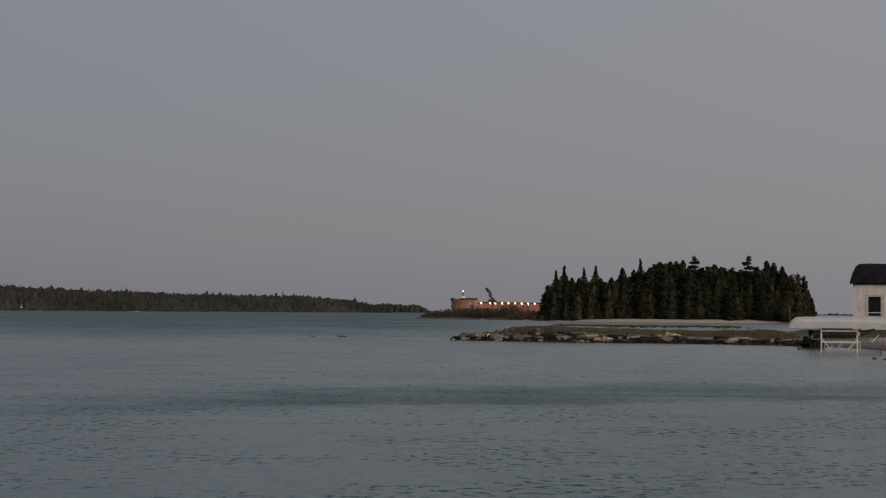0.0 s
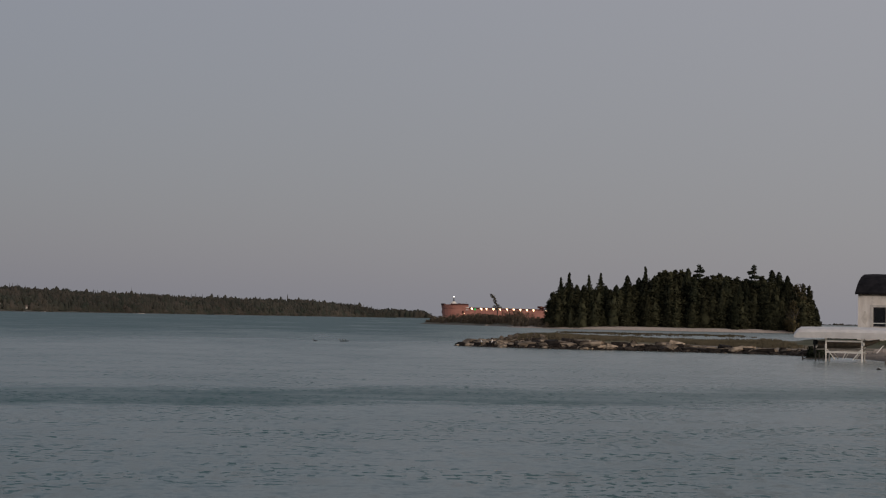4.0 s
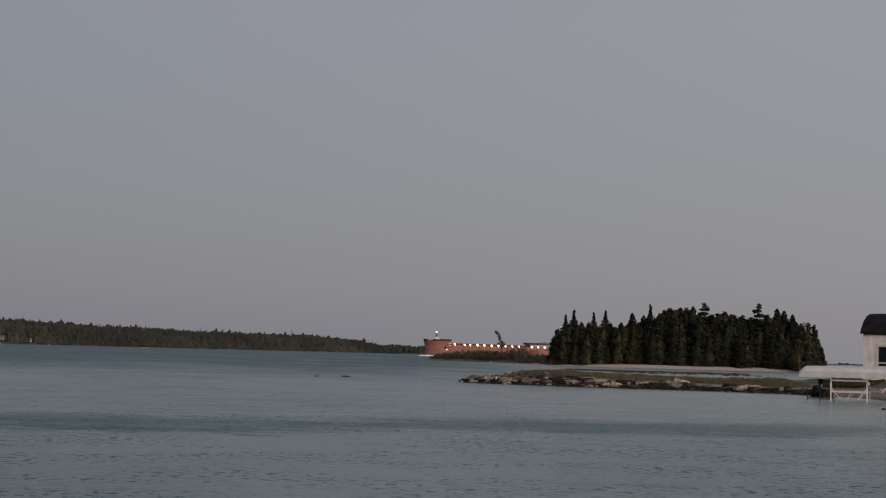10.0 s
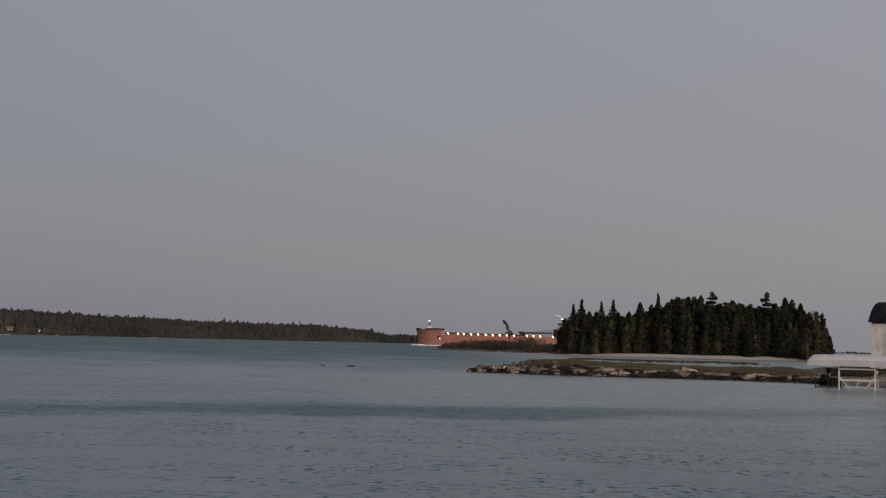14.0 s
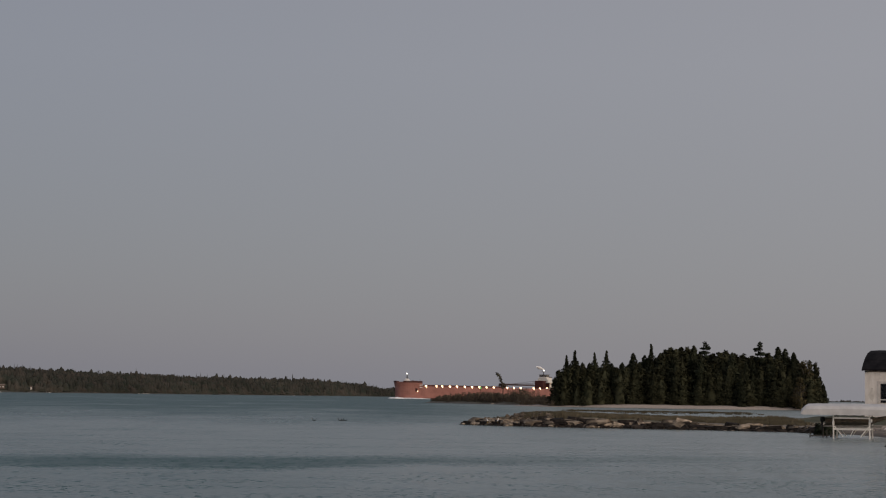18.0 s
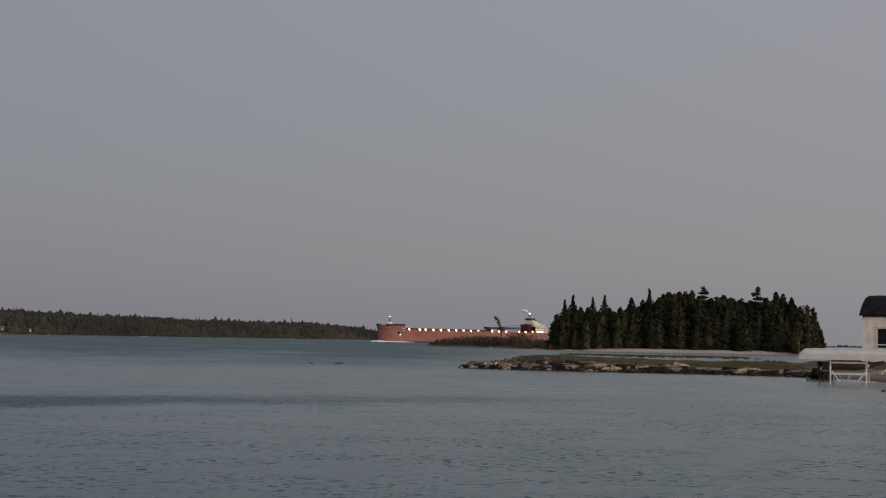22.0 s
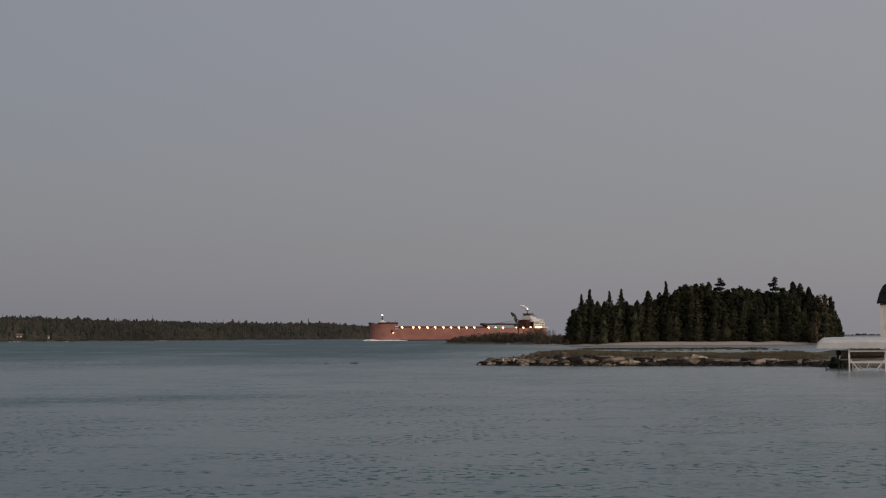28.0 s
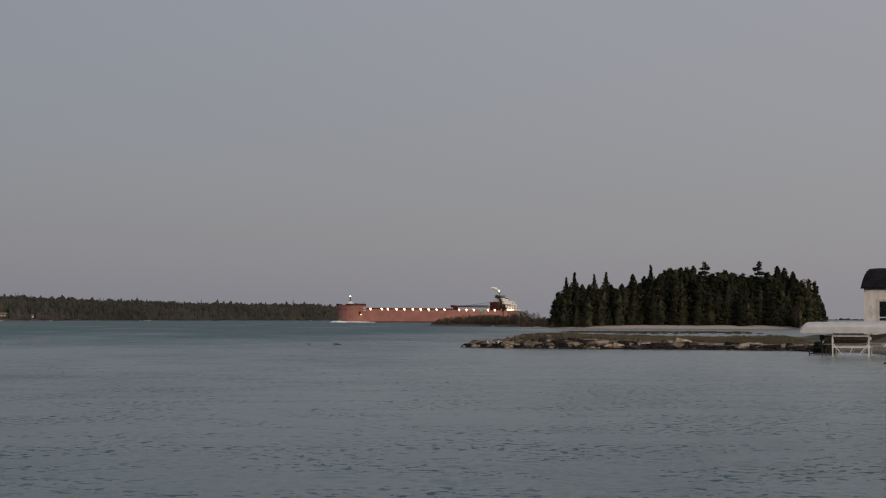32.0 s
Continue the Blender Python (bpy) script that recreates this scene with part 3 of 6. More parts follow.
def core(rng, out, height, base, radius, shape, sides=9, rings=12):
    """The dense, uneven inside of a crown."""
    vs, fs, ns = out
    o = len(vs)
    for j in range(rings + 1):
        h = j / rings
        for i in range(sides):
            a = 6.283 * i / sides
            r = radius * shape(h) * rng.uniform(0.4, 0.66)
            vs.append(Vector((r * math.cos(a), r * math.sin(a), base + (height - base) * h * 0.97)))
            ns.append(Vector((math.cos(a), math.sin(a), 0.3)).normalized())
    for j in range(rings):
        for i in range(sides):
            k = (i + 1) % sides
            fs.append((o + j * sides + i, o + j * sides + k, o + (j + 1) * sides + k, o + (j + 1) * sides + i))


def tree(kind, seed, label):
    """A tree ten metres high: trunk and crown, to be copied at other heights."""
    rng = random.Random(seed)
    root = thing(kind + "_tree", Matrix(), label, "tree", "trees of the island")
    H = 10.0
    bm = BM()
    lean = rng.uniform(-0.15, 0.15)
    pts = [Vector((lean * k / 5, 0.1 * math.sin(k + seed), H * 0.96 * k / 5)) for k in range(6)]
    tube(bm, pts, [0.17 * (1 - k / 5.4) for k in range(6)], 6)
    shapes = {
        "spruce": (lambda h: (1 - h) ** 0.75 * (0.75 + 0.25 * min(1, h * 6)) + 0.03, 1.9, 0.2, 2700, 0.7, 0.6, M_SPRUCE),
        "cedar": (lambda h: max(0.03, 1 - h ** 1.2) ** 0.8 * (0.85 + 0.15 * min(1, h * 4)), 2.25, 0.15, 0, 0, 0, M_CEDAR),
        "spire": (lambda h: (1.3 * (1 - h / 0.84) ** 0.5 if h < 0.8 else 0.0) + 0.30 * (1 - h) ** 0.4 + 0.07 * math.sin(h * 62 + 4 * math.sin(h * 19)), 1.9, 0.2, 2700, 0.66, 0.5, M_SPRUCE),
        "pine": (lambda h: 0.16 + (0.55 if h < 0.6 else (0.62 if math.sin(h * 34) > -0.35 else 0.2)) * (1 - max(0, h - 0.9) * 5), 1.55, 1.0, 0, 0, 0, M_PINE),
        "birch": (lambda h: max(0.05, math.sin(min(1, h * 0.93 + 0.1) * 3.14)) ** 0.6, 1.8, 0.4, 0, 0, 0, M_BIRCH),
    }
    shape, radius, base, count, length, droop, mat = shapes[kind]
    for k in range(9):
        h = rng.uniform(0.1, 0.9)
        a = rng.uniform(0, 6.28)
        r = radius * shape(h) * 0.8
        z = base + (H - base) * h
        rod(bm, (0, 0, z), (r * math.cos(a), r * math.sin(a), z - 0.1), 0.045, 0.015, 4)
    if kind == "birch":
        for k in range(11):
            z, a = rng.uniform(1.5, 6.5), rng.uniform(0, 6.28)
            tip = Vector((1.2 * math.cos(a), 1.2 * math.sin(a), z + rng.uniform(1.6, 2.8)))
            tube(bm, [Vector((0, 0, z)), Vector((tip.x * 0.5, tip.y * 0.5, z + 0.7)), tip], [0.09, 0.06, 0.03], 5)
    part("trunk", bm, M_PALEBARK if kind == "birch" else M_BARK, root)
    out = ([], [], [])
    if kind == "cedar":
        blobs = []
        for k in range(96):
            h = rng.uniform(0.0, 0.99) ** 1.4
            a, w = rng.uniform(0, 6.28), radius * shape(h) * rng.uniform(0.45, 1.0)
            blobs.append((w * math.cos(a), w * math.sin(a), base + (H - base) * h * 0.95, rng.uniform(0.4, 0.85) * (1.0 - 0.65 * h), 1.4))
        clumped(rng, out, blobs, 30, 0.21)
    elif kind == "pine":
        blobs = [(0, 0, 9.75, 0.32, 0.8), (0.1, 0, 9.35, 0.45, 0.5)]
        for z, w, c in ((8.75, 0.85, 5), (8.1, 0.75, 5), (7.4, 0.95, 6), (6.6, 0.9, 6), (5.6, 1.1, 7), (4.5, 1.2, 8), (3.2, 1.2, 8)):
            for k in range(c):
                a = rng.uniform(0, 6.28)
                q = w * rng.uniform(0.25, 1.0)
                blobs.append((q * math.cos(a), q * math.sin(a), z + rng.uniform(-0.15, 0.15), rng.uniform(0.3, 0.5), 0.55))
        clumped(rng, out, blobs, 30, 0.2)
    elif kind == "birch":
        blobs = []
        for k in range(30):
            h = rng.uniform(0.12, 1)
            a, w = rng.uniform(0, 6.28), radius * shape(h) * rng.uniform(0.2, 0.85)
            blobs.append((w * math.cos(a), w * math.sin(a), base + (H - base) * h * 0.95, rng.uniform(0.4, 0.7), 1.1))
        clumped(rng, out, blobs, 46, 0.17)
    else:
        sprays(rng, out, count, H, base, radius, shape, length, droop)
        if kind == "spire":
            knobs = [(rng.uniform(-0.12, 0.12), rng.uniform(-0.12, 0.12), z, r * rng.uniform(0.8, 1.15), 1.1) for z, r in ((7.4, 0.75), (8.0, 0.5), (8.5, 0.45), (8.95, 0.28), (9.25, 0.32), (9.6, 0.17), (9.85, 0.09))]
            clumped(rng, out, knobs, 46, 0.17)
    if kind not in ("pine", "birch"):
        core(rng, out, H * 0.95, base, radius, shape)
    elif kind == "birch":
        core(rng, out, H * 0.6, base + 0.5, radius * 0.35, shape)
    vs, fs, ns = out
    bare("crown", vs, fs, mat, root, normals=ns)
    return root


LABELS = {
    "spruce": "dark green pointed spruce on the island",
    "cedar": "dense dark cedar with a rounded top on the island",
    "spire": "thin spire-topped spruce on the island",
    "pine": "tall tiered pine above the other island trees",
    "birch": "pale spring-leaved birch at the island's edge",
}
MODELS = {k: [tree(k, 100 * i + j, LABELS[k]) for j in range(c)] for i, (k, c) in enumerate((("spruce", 4), ("cedar", 5), ("spire", 3), ("pine", 2), ("birch", 2)))}
placed = collections.Counter()
tree_rng = random.Random(5)


def plant(kind, x, y, z, height, wide=1.0, lean=0.0):
    """Sets a tree of that height; each model stands itself before it is copied."""
    models = MODELS[kind]
    k = placed[kind]
    placed[kind] += 1
    s = height / 10.0
    m = Matrix.Translation((x, y, z - 0.1)) @ pose(0, 0, 0, lean, 0, tree_rng.uniform(0, 360)) @ Matrix.Diagonal((s * wide, s * wide, s, 1))
    if k < len(models):
        models[k].matrix_world = m
        return models[k]
    made = copy_thing(models[k % len(models)], m)
    made.matrix_world = m
    return made


def z_island(x, y):
    return float(island_height(np.array([x]), np.array([y]))[0])


def skyline(kind, rows, d, wide=1.0):
    """Trees whose tops stand at given bearings and angles above the level."""
    for az, el in rows:
        dd = d + tree_rng.uniform(-6, 6)
        p = bearing(az, dd)
        z = z_island(p.x, p.y)
        plant(kind, p.x, p.y, z, 3 + dd * math.tan(radians(el)) - z, wide * tree_rng.uniform(0.9, 1.1))


skyline("spire", [(4.24, 1.47), (4.52, 1.64), (5.21, 1.58), (5.62, 1.65), (7.17, 1.89), (6.11, 1.13)], 530, 0.8)
skyline("spruce", [(4.79, 1.22), (5.03, 1.22), (5.44, 1.10), (5.81, 1.21), (6.37, 1.17), (6.55, 1.58), (6.76, 1.26), (6.94, 1.50), (7.48, 1.59), (12.01, 1.65), (11.48, 1.83), (11.72, 1.77), (8.63, 1.85)], 526, 1.45)
skyline("cedar", [(3.98, 1.00), (7.66, 1.80), (7.82, 1.88), (8.00, 1.80), (8.19, 1.88), (8.39, 1.87), (9.28, 1.68), (9.48, 1.72), (9.74, 1.78), (10.01, 1.67), (10.33, 1.65), (10.61, 1.61), (11.16, 1.72)], 530, 1.6)
skyline("pine", [(9.01, 2.00), (10.89, 1.98)], 524, 1.0)
skyline("cedar", [(12.27, 1.40), (12.54, 1.46), (12.74, 1.38), (12.87, 0.90), (13.02, 0.55)], 524, 0.9)
skyline("birch", [(12.38, 1.46), (12.24, 0.80), (12.08, 0.5)], 505, 1.35)
skyline("cedar", [(12.05, 1.10)], 512, 1.0)
# the front of the wood, lower and closed
for k in range(72):
    az = 3.85 + 9.2 * (k + tree_rng.uniform(0.0, 0.9)) / 72
    cap = np.interp(az, [3.8, 4.3, 5.5, 6.6, 7.5, 9.5, 11.5, 12.4, 12.8, 13.1], [0.8, 1.18, 1.14, 1.25, 1.64, 1.56, 1.58, 1.25, 0.9, 0.45])
    d = tree_rng.uniform(508, 519)
    p = bearing(az, d)
    z = z_island(p.x, p.y)
    plant("spruce" if tree_rng.random() < (0.7 if az < 6.8 else 0.12) else "cedar", p.x, p.y, z, max(4.0, (3 + d * math.tan(radians(cap * tree_rng.uniform(0.78, 1.04))) - z)), tree_rng.uniform(1.15, 1.7))
for k in range(16):
    az, d = 4.15 + 3.2 * (k + tree_rng.uniform(0.1, 0.9)) / 16, tree_rng.uniform(512, 522)
    p = bearing(az, d)
    z = z_island(p.x, p.y)
    plant(tree_rng.choice(("cedar", "spruce")), p.x, p.y, z, 3 + d * math.tan(radians(tree_rng.uniform(0.9, 1.2))) - z, 1.25)
for az, el in ((3.92, 0.72), (4.02, 0.92), (4.18, 1.05), (4.38, 1.12), (4.62, 1.2), (4.84, 1.05), (5.1, 1.18), (5.32, 1.12), (5.55, 1.22), (5.95, 1.1), (6.3, 1.15), (6.62, 1.3), (12.55, 1.2), (12.8, 0.8)):
    p = bearing(az, 509)
    z = z_island(p.x, p.y)
    plant("cedar", p.x, p.y, z, 3 + 509 * math.tan(radians(el)) - z, 1.35)
# young trees along its edge
for k in range(36):
    az, d = 4.1 + 8.7 * (k + tree_rng.uniform(0.0, 0.95)) / 36, tree_rng.uniform(505, 510)
    p = bearing(az, d)
    z = z_island(p.x, p.y)
    plant("cedar" if tree_rng.random() < 0.9 else "spruce", p.x, p.y, z, 3 + d * math.tan(radians(tree_rng.uniform(0.4, 1.1))) - z, tree_rng.uniform(1.2, 1.9))
# its depth
for k in range(92):
    az, d = 4.3 + 8.1 * (k + tree_rng.uniform(0, 1)) / 92, tree_rng.uniform(534, 556)
    p = bearing(az, d)
    cap = np.interp(az, [4.0, 6.0, 7.3, 7.7, 8.6, 9.2, 10.3, 11.2, 12.0, 12.5], [1.0, 1.12, 1.52, 1.76, 1.78, 1.62, 1.56, 1.62, 1.52, 1.32])
    z = z_island(p.x, p.y)
    plant("cedar" if az > 6.8 or tree_rng.random() < 0.4 else "spruce", p.x, p.y, z, 3 + d * math.tan(radians(cap * tree_rng.uniform(0.9, 1.0))) - z, 1.45)


HOUSE = pose(46.0, 179.7, 0.0, 0, 0, -25.98)


def thicket(name, seed, spots, mat, label, kind="stuff", leaf=0.35, count=26):
    """Low brush: many twiggy sprays on scattered spots (x, y, z, height, width)."""
    rng = random.Random(seed)
    out = ([], [], [])
    for x, y, z, h, w in spots:
        for k in range(count):
            a, r, t = rng.uniform(0, 6.28), w * math.sqrt(rng.uniform(0, 1)), rng.uniform(0.05, 1) ** 0.8
            c = Vector((x + r * math.cos(a) * (1.05 - 0.6 * t), y + r * math.sin(a) * (1.05 - 0.6 * t), z + h * t))
            q = leaf * rng.uniform(0.5, 1.4)
            u = Vector((rng.uniform(-0.7, 0.7), rng.uniform(-0.7, 0.7), rng.uniform(0.1, 1.2))).normalized() * q
            v = u.cross(scatter(rng)).normalized() * q * 0.5
            leaf_at(out, c, u, v, (Vector((math.cos(a), math.sin(a), 0.5)) + scatter(rng, 0.4)).normalized())
    ob = bare(name, out[0], out[1], mat, normals=out[2])
    return tagged(ob, label, "brush", kind=kind)


# brush on the islet before the ship
br = random.Random(21)
spots = []
for k in range(420):
    t = br.uniform(0.0, 1)
    f = t * 5
    i = min(4, int(f))
    (ax, ay), (bx, by) = ISLET_LINE[i], ISLET_LINE[i + 1]
    x, y = ax + (bx - ax) * (f - i) + br.uniform(-5, 5), ay + (by - ay) * (f - i) + br.uniform(-6, 6)
    z = float(islet_rule(np.array([x]), np.array([y]))[0])
    if z > 0.25:
        tall = np.interp(t, [0, 0.1, 0.3, 0.4, 0.5, 0.58, 0.66, 0.7, 0.76, 0.8, 1.0], [1.2, 2.6, 3.3, 3.4, 2.7, 3.0, 3.0, 4.6, 4.4, 2.4, 1.9])
        spots.append((x, y, z - 0.1, tall * br.uniform(0.6, 1.15), br.uniform(0.9, 1.8)))
for k in range(170):
    p = bearing(br.uniform(2.5, 4.15), br.uniform(494, 535))
    z = z_island(p.x, p.y)
    if z > 0.2:
        spots.append((p.x, p.y, z - 0.1, br.uniform(0.7, 1.9), br.uniform(0.8, 1.6)))
thicket("islet_brush", 22, spots, M_BRUSH, "brown-green brush covering the rocky islet", leaf=0.17, count=150)
# reeds in the lagoon and scrub at the foot of the lift
spots = [(p.x, p.y, -0.05, br.uniform(0.15, 0.4), 0.9) for p in (bearing(br.uniform(5.8, 11.0), 330 + br.uniform(-6, 6)) for _ in range(34))]
spots += [(p.x, p.y, -0.05, br.uniform(0.05, 0.2), br.uniform(1.5, 4.0)) for p in (bearing(4.3 + 6.2 * br.uniform(0, 1), br.uniform(352, 388)) for _ in range(420))]
thicket("lagoon_reeds", 23, spots, M_GRASS, "thin reed bed in the lagoon shallows", leaf=0.16, count=22)
spots = [(p.x, p.y, z_land(p.x, p.y) - 0.1, br.uniform(0.6, 1.7), 0.7) for p in (bearing(br.uniform(12.75, 13.3), 150 + br.uniform(-2, 4)) for _ in range(16))]
thicket("shore_scrub", 24, spots, M_PINE, "dark leafless scrub at the root of the spit", leaf=0.12, count=300)


spots = [(p.x, p.y, z_land(p.x, p.y) - 0.1, br.uniform(0.25, 0.5), 0.8) for p in (HOUSE @ Vector((br.uniform(8.4, 11.0), br.uniform(-6.0, -4.0), 0)) for _ in range(9))]
thicket("bank_scrub", 25, spots, M_SHORTGRASS, "low dark green scrub on the bank below the building", leaf=0.14, count=140)


def windblown_tree():
    """A lone storm-bent conifer on the islet, its crown swept to one side."""
    p = bearing(1.99, 606)
    z = float(islet_rule(np.array([p.x]), np.array([p.y]))[0])
    root = thing("windblown_pine", pose(p.x, p.y, z - 0.1), "ragged wind-bent pine standing alone on the islet", "tree")
    rng = random.Random(31)
    stem = [Vector((0.3, 0, 0)), Vector((0.4, 0, 3.0)), Vector((0.5, 0, 5.4)), Vector((-0.1, 0, 7.6)), Vector((-1.1, 0, 9.6)), Vector((-1.9, 0, 10.9))]
    bm = BM()
    tube(bm, stem, [0.24 - 0.038 * k for k in range(6)])
    out = ([], [], [])
    for k in range(46):
        t = rng.uniform(1.9, 5) if k % 4 else rng.uniform(1.9, 2.9)
        i = min(4, int(t))
        c = stem[i].lerp(stem[i + 1], t - i)
        le = np.interp(t, [1.9, 2.5, 3.2, 4.3, 5.0], [1.3, 1.9, 1.1, 0.95, 0.45]) * rng.uniform(0.4, 1.0)
        a = rng.uniform(0, 6.28)
        tip = c + Vector((le * math.cos(a) + 0.25 * (t < 3), 0.6 * le * math.sin(a), rng.uniform(-0.5, 0.45)))
        rod(bm, c, tip, 0.045, 0.015, 4)
        for j in range(14):
            q = c.lerp(tip, rng.uniform(0.25, 1.1)) + scatter(rng, 0.28)
            u = scatter(rng).normalized() * rng.uniform(0.12, 0.3)
            v = u.cross(scatter(rng)).normalized() * rng.uniform(0.08, 0.18)
            leaf_at(out, q, u, v, (Vector((math.cos(a), math.sin(a) - 0.4, 0.5)) + scatter(rng, 0.5)).normalized())
    part("trunk", bm, M_BARK, root)
    bare("crown", out[0], out[1], M_SCRAG, root, normals=out[2])


windblown_tree()


# ---- the far shore ----
FAR_AZ = [-24, -15, -9.4, -4.5, -2.9, -2.5, -2.0, -1.5]
FAR_D = [1650, 1760, 1960, 2260, 2420, 2450, 2490, 2520]
FAR_TOP = [41, 33.0, 27.5, 28.0, 22.0, 18.0, 13.0, 9.0]


def far_rule(px, py):
    az, d = np.degrees(np.arctan2(px, py)), np.hypot(px, py)
    s = d - np.interp(az, FAR_AZ, FAR_D) - 3 * wobble(px, py, 60, 15)
    top = np.interp(az, FAR_AZ, FAR_TOP) - 11
    return np.where(az > -1.5, -2, np.where(s > 0, np.maximum(top, 1) * (1 - np.exp(-s / 70)) + 0.4, 0.05 * s))


tagged(sheet("far_shore", -1040, 0, 1480, 2760, 14, far_rule, -1.0, M_FARLAND), "far wooded shore rising gently from the water", "shore", kind="structure")


def far_rule_b(px, py):
    az, d = np.degrees(np.arctan2(px, py)), np.hypot(px, py)
    s = np.minimum(d - 2950, (-0.17 - az) * 50)
    return np.where(s > 0, 4.0 * (1 - np.exp(-s / 40)) + 0.3, 0.05 * s)


tagged(sheet("far_point", -260, 20, 2900, 3180, 14, far_rule_b, -1.0, M_FARLAND), "distant low wooded point", "shore", kind="structure")


def wood(name, seed, spots, label):
    """Joined far trees of uneven height, each a ragged cone or dome of clumps."""
    rng = random.Random(seed)
    vs, fs, ns = [], [], []
    for x, y, z, h, w in spots:
        dome = rng.random() < 0.93
        if not dome:
            h, w = h * rng.uniform(1.1, 1.5), w * 0.4
        i0 = len(vs)
        for j in range(5):
            t = j / 4
            r = w * (math.sqrt(1 - 0.96 * t * t) if dome else (1 - t) ** 0.9) * rng.uniform(0.75, 1.1) + 0.05
            for i in range(6):
                a = i * 1.047 + j * 0.5
                q = r * rng.uniform(0.65, 1.25)
                vs.append((x + q * math.cos(a), y + q * math.sin(a), z + h * (t + rng.uniform(-0.08, 0.02) * (j > 0))))
                ns.append(Vector((math.cos(a), math.sin(a), 0.3 + 1.2 * t * t)).normalized())
        for j in range(4):
            for i in range(6):
                k = (i + 1) % 6
                fs.append((i0 + j * 6 + i, i0 + j * 6 + k, i0 + j * 6 + 6 + k, i0 + j * 6 + 6 + i))
        for k in range(14):
            a, t = rng.uniform(0, 6.28), rng.uniform(0.05, 0.97)
            r = w * (math.sqrt(1 - 0.9 * t * t) if dome else 1 - t * 0.8)
            c = Vector((x + r * math.cos(a), y + r * math.sin(a), z + h * t))
            i = len(vs)
            vs += [c + Vector((rng.uniform(-1, 1), rng.uniform(-1, 1), rng.uniform(-1.2, 1.2))) * 0.2 * w for _ in range(3)]
            ns += [Vector((math.cos(a), math.sin(a), 0.3 + t)).normalized()] * 3
            face = (vs[i + 1] - vs[i]).cross(vs[i + 2] - vs[i])
            fs.append((i, i + 1, i + 2) if face.dot(ns[i]) > 0 else (i, i + 2, i + 1))
    return tagged(bare(name, vs, fs, M_FARWOOD, normals=ns), label, "forest", kind="stuff")


fr = random.Random(41)
spots = []
for row in range(9):
    az = -21.0
    while az < -1.55:
        d0 = np.interp(az, FAR_AZ, FAR_D)
        d = d0 + 8 + row * 17 + fr.uniform(-5, 5)
        p = bearing(az, d)
        z = float(far_rule(np.array([p.x]), np.array([p.y]))[0])
        h = fr.uniform(8.4, 10.4) * (1.3 if fr.random() < 0.05 else 1.0)
        h *= np.interp(az, [-4.2, -2.9, -2.2, -1.6], [1.0, 1.04, 0.95, 0.6])
        spots.append((p.x, p.y, z - 0.5, h * fr.uniform(0.85, 1.12), fr.uniform(2.0, 5.0)))
        az += math.degrees(fr.uniform(2.0, 4.2) / d)
az = -21.0
while az < -1.58:
    d = np.interp(az, FAR_AZ, FAR_D) + fr.uniform(3, 7)
    p = bearing(az, d)
    z = float(far_rule(np.array([p.x]), np.array([p.y]))[0])
    spots.append((p.x, p.y, z - 0.5, fr.uniform(3.5, 7.0) * np.interp(az, [-3.2, -1.6], [1.0, 0.5]), fr.uniform(3.0, 5.5)))
    az += math.degrees(fr.uniform(1.6, 3.4) / d)
# a gap before each cottage
spots = [q for q in spots if not any(abs(math.degrees(math.atan2(q[0], q[1])) - az) < gap and math.hypot(q[0], q[1]) < np.interp(az, FAR_AZ, FAR_D) + deep for az, gap, deep in ((-15.1, 0.22, 30), (-14.15, 0.1, 20)))]
wood("far_shore_forest", 42, spots, "far mixed forest along the opposite shore")
spots = []
for row in range(4):
    az = -2.75
    while az < -0.2:
        d = 2960 + row * 22 + fr.uniform(-6, 6)
        p = bearing(az, d)
        z = float(far_rule_b(np.array([p.x]), np.array([p.y]))[0])
        spots.append((p.x, p.y, z - 0.5, fr.uniform(11, 14.5) * np.interp(az, [-0.62, -0.2], [1.0, 0.35]), fr.uniform(5.5, 8.5)))
        az += math.degrees(fr.uniform(5, 9) / d)
wood("far_point_forest", 43, spots, "distant dark trees on the low point")
spots = []
for az in np.arange(12.6, 15.0, 0.07):
    p = bearing(az, 4320 + fr.uniform(-10, 10))
    spots.append((p.x, p.y, -0.5, fr.uniform(2.4, 4.5) * (1.6 if 13.55 < az < 13.9 else 1.0), 4.5))
wood("horizon_treeline", 44, spots, "thin line of trees on the horizon")
tagged(sheet("horizon_shore", 880, 1180, 4120, 4260, 20, lambda px, py: np.where((np.abs(px - 1030) < 120) & (np.abs(py - 4190) < 40), 0.6, -1.2), -1.0, M_FARLAND), "thin strip of land on the horizon", "shore", kind="structure")


vs, fs = [], []
for k in range(460):
    az = fr.uniform(-20, -1.6)
    if noise.noise((az * 1.3, 0, 0)) < -0.1:
        continue
    p = bearing(az, np.interp(az, FAR_AZ, FAR_D) + fr.uniform(-1, 4))
    w, h = fr.uniform(0.6, 3.2), fr.uniform(0.4, 1.0)
    i = len(vs)
    vs += [(p.x - w, p.y, -0.1), (p.x, p.y - w * 0.5, -0.1), (p.x + w, p.y, -0.1), (p.x, p.y + w * 0.5, -0.1), (p.x + fr.uniform(-0.4, 0.4) * w, p.y, h)]
    fs += [(i, i + 1, i + 4), (i + 1, i + 2, i + 4), (i + 2, i + 3, i + 4), (i + 3, i, i + 4)]
tagged(bare("far_shore_stones", vs, fs, M_FARSTONE), "pale stones along the far waterline", "stones", kind="stuff")


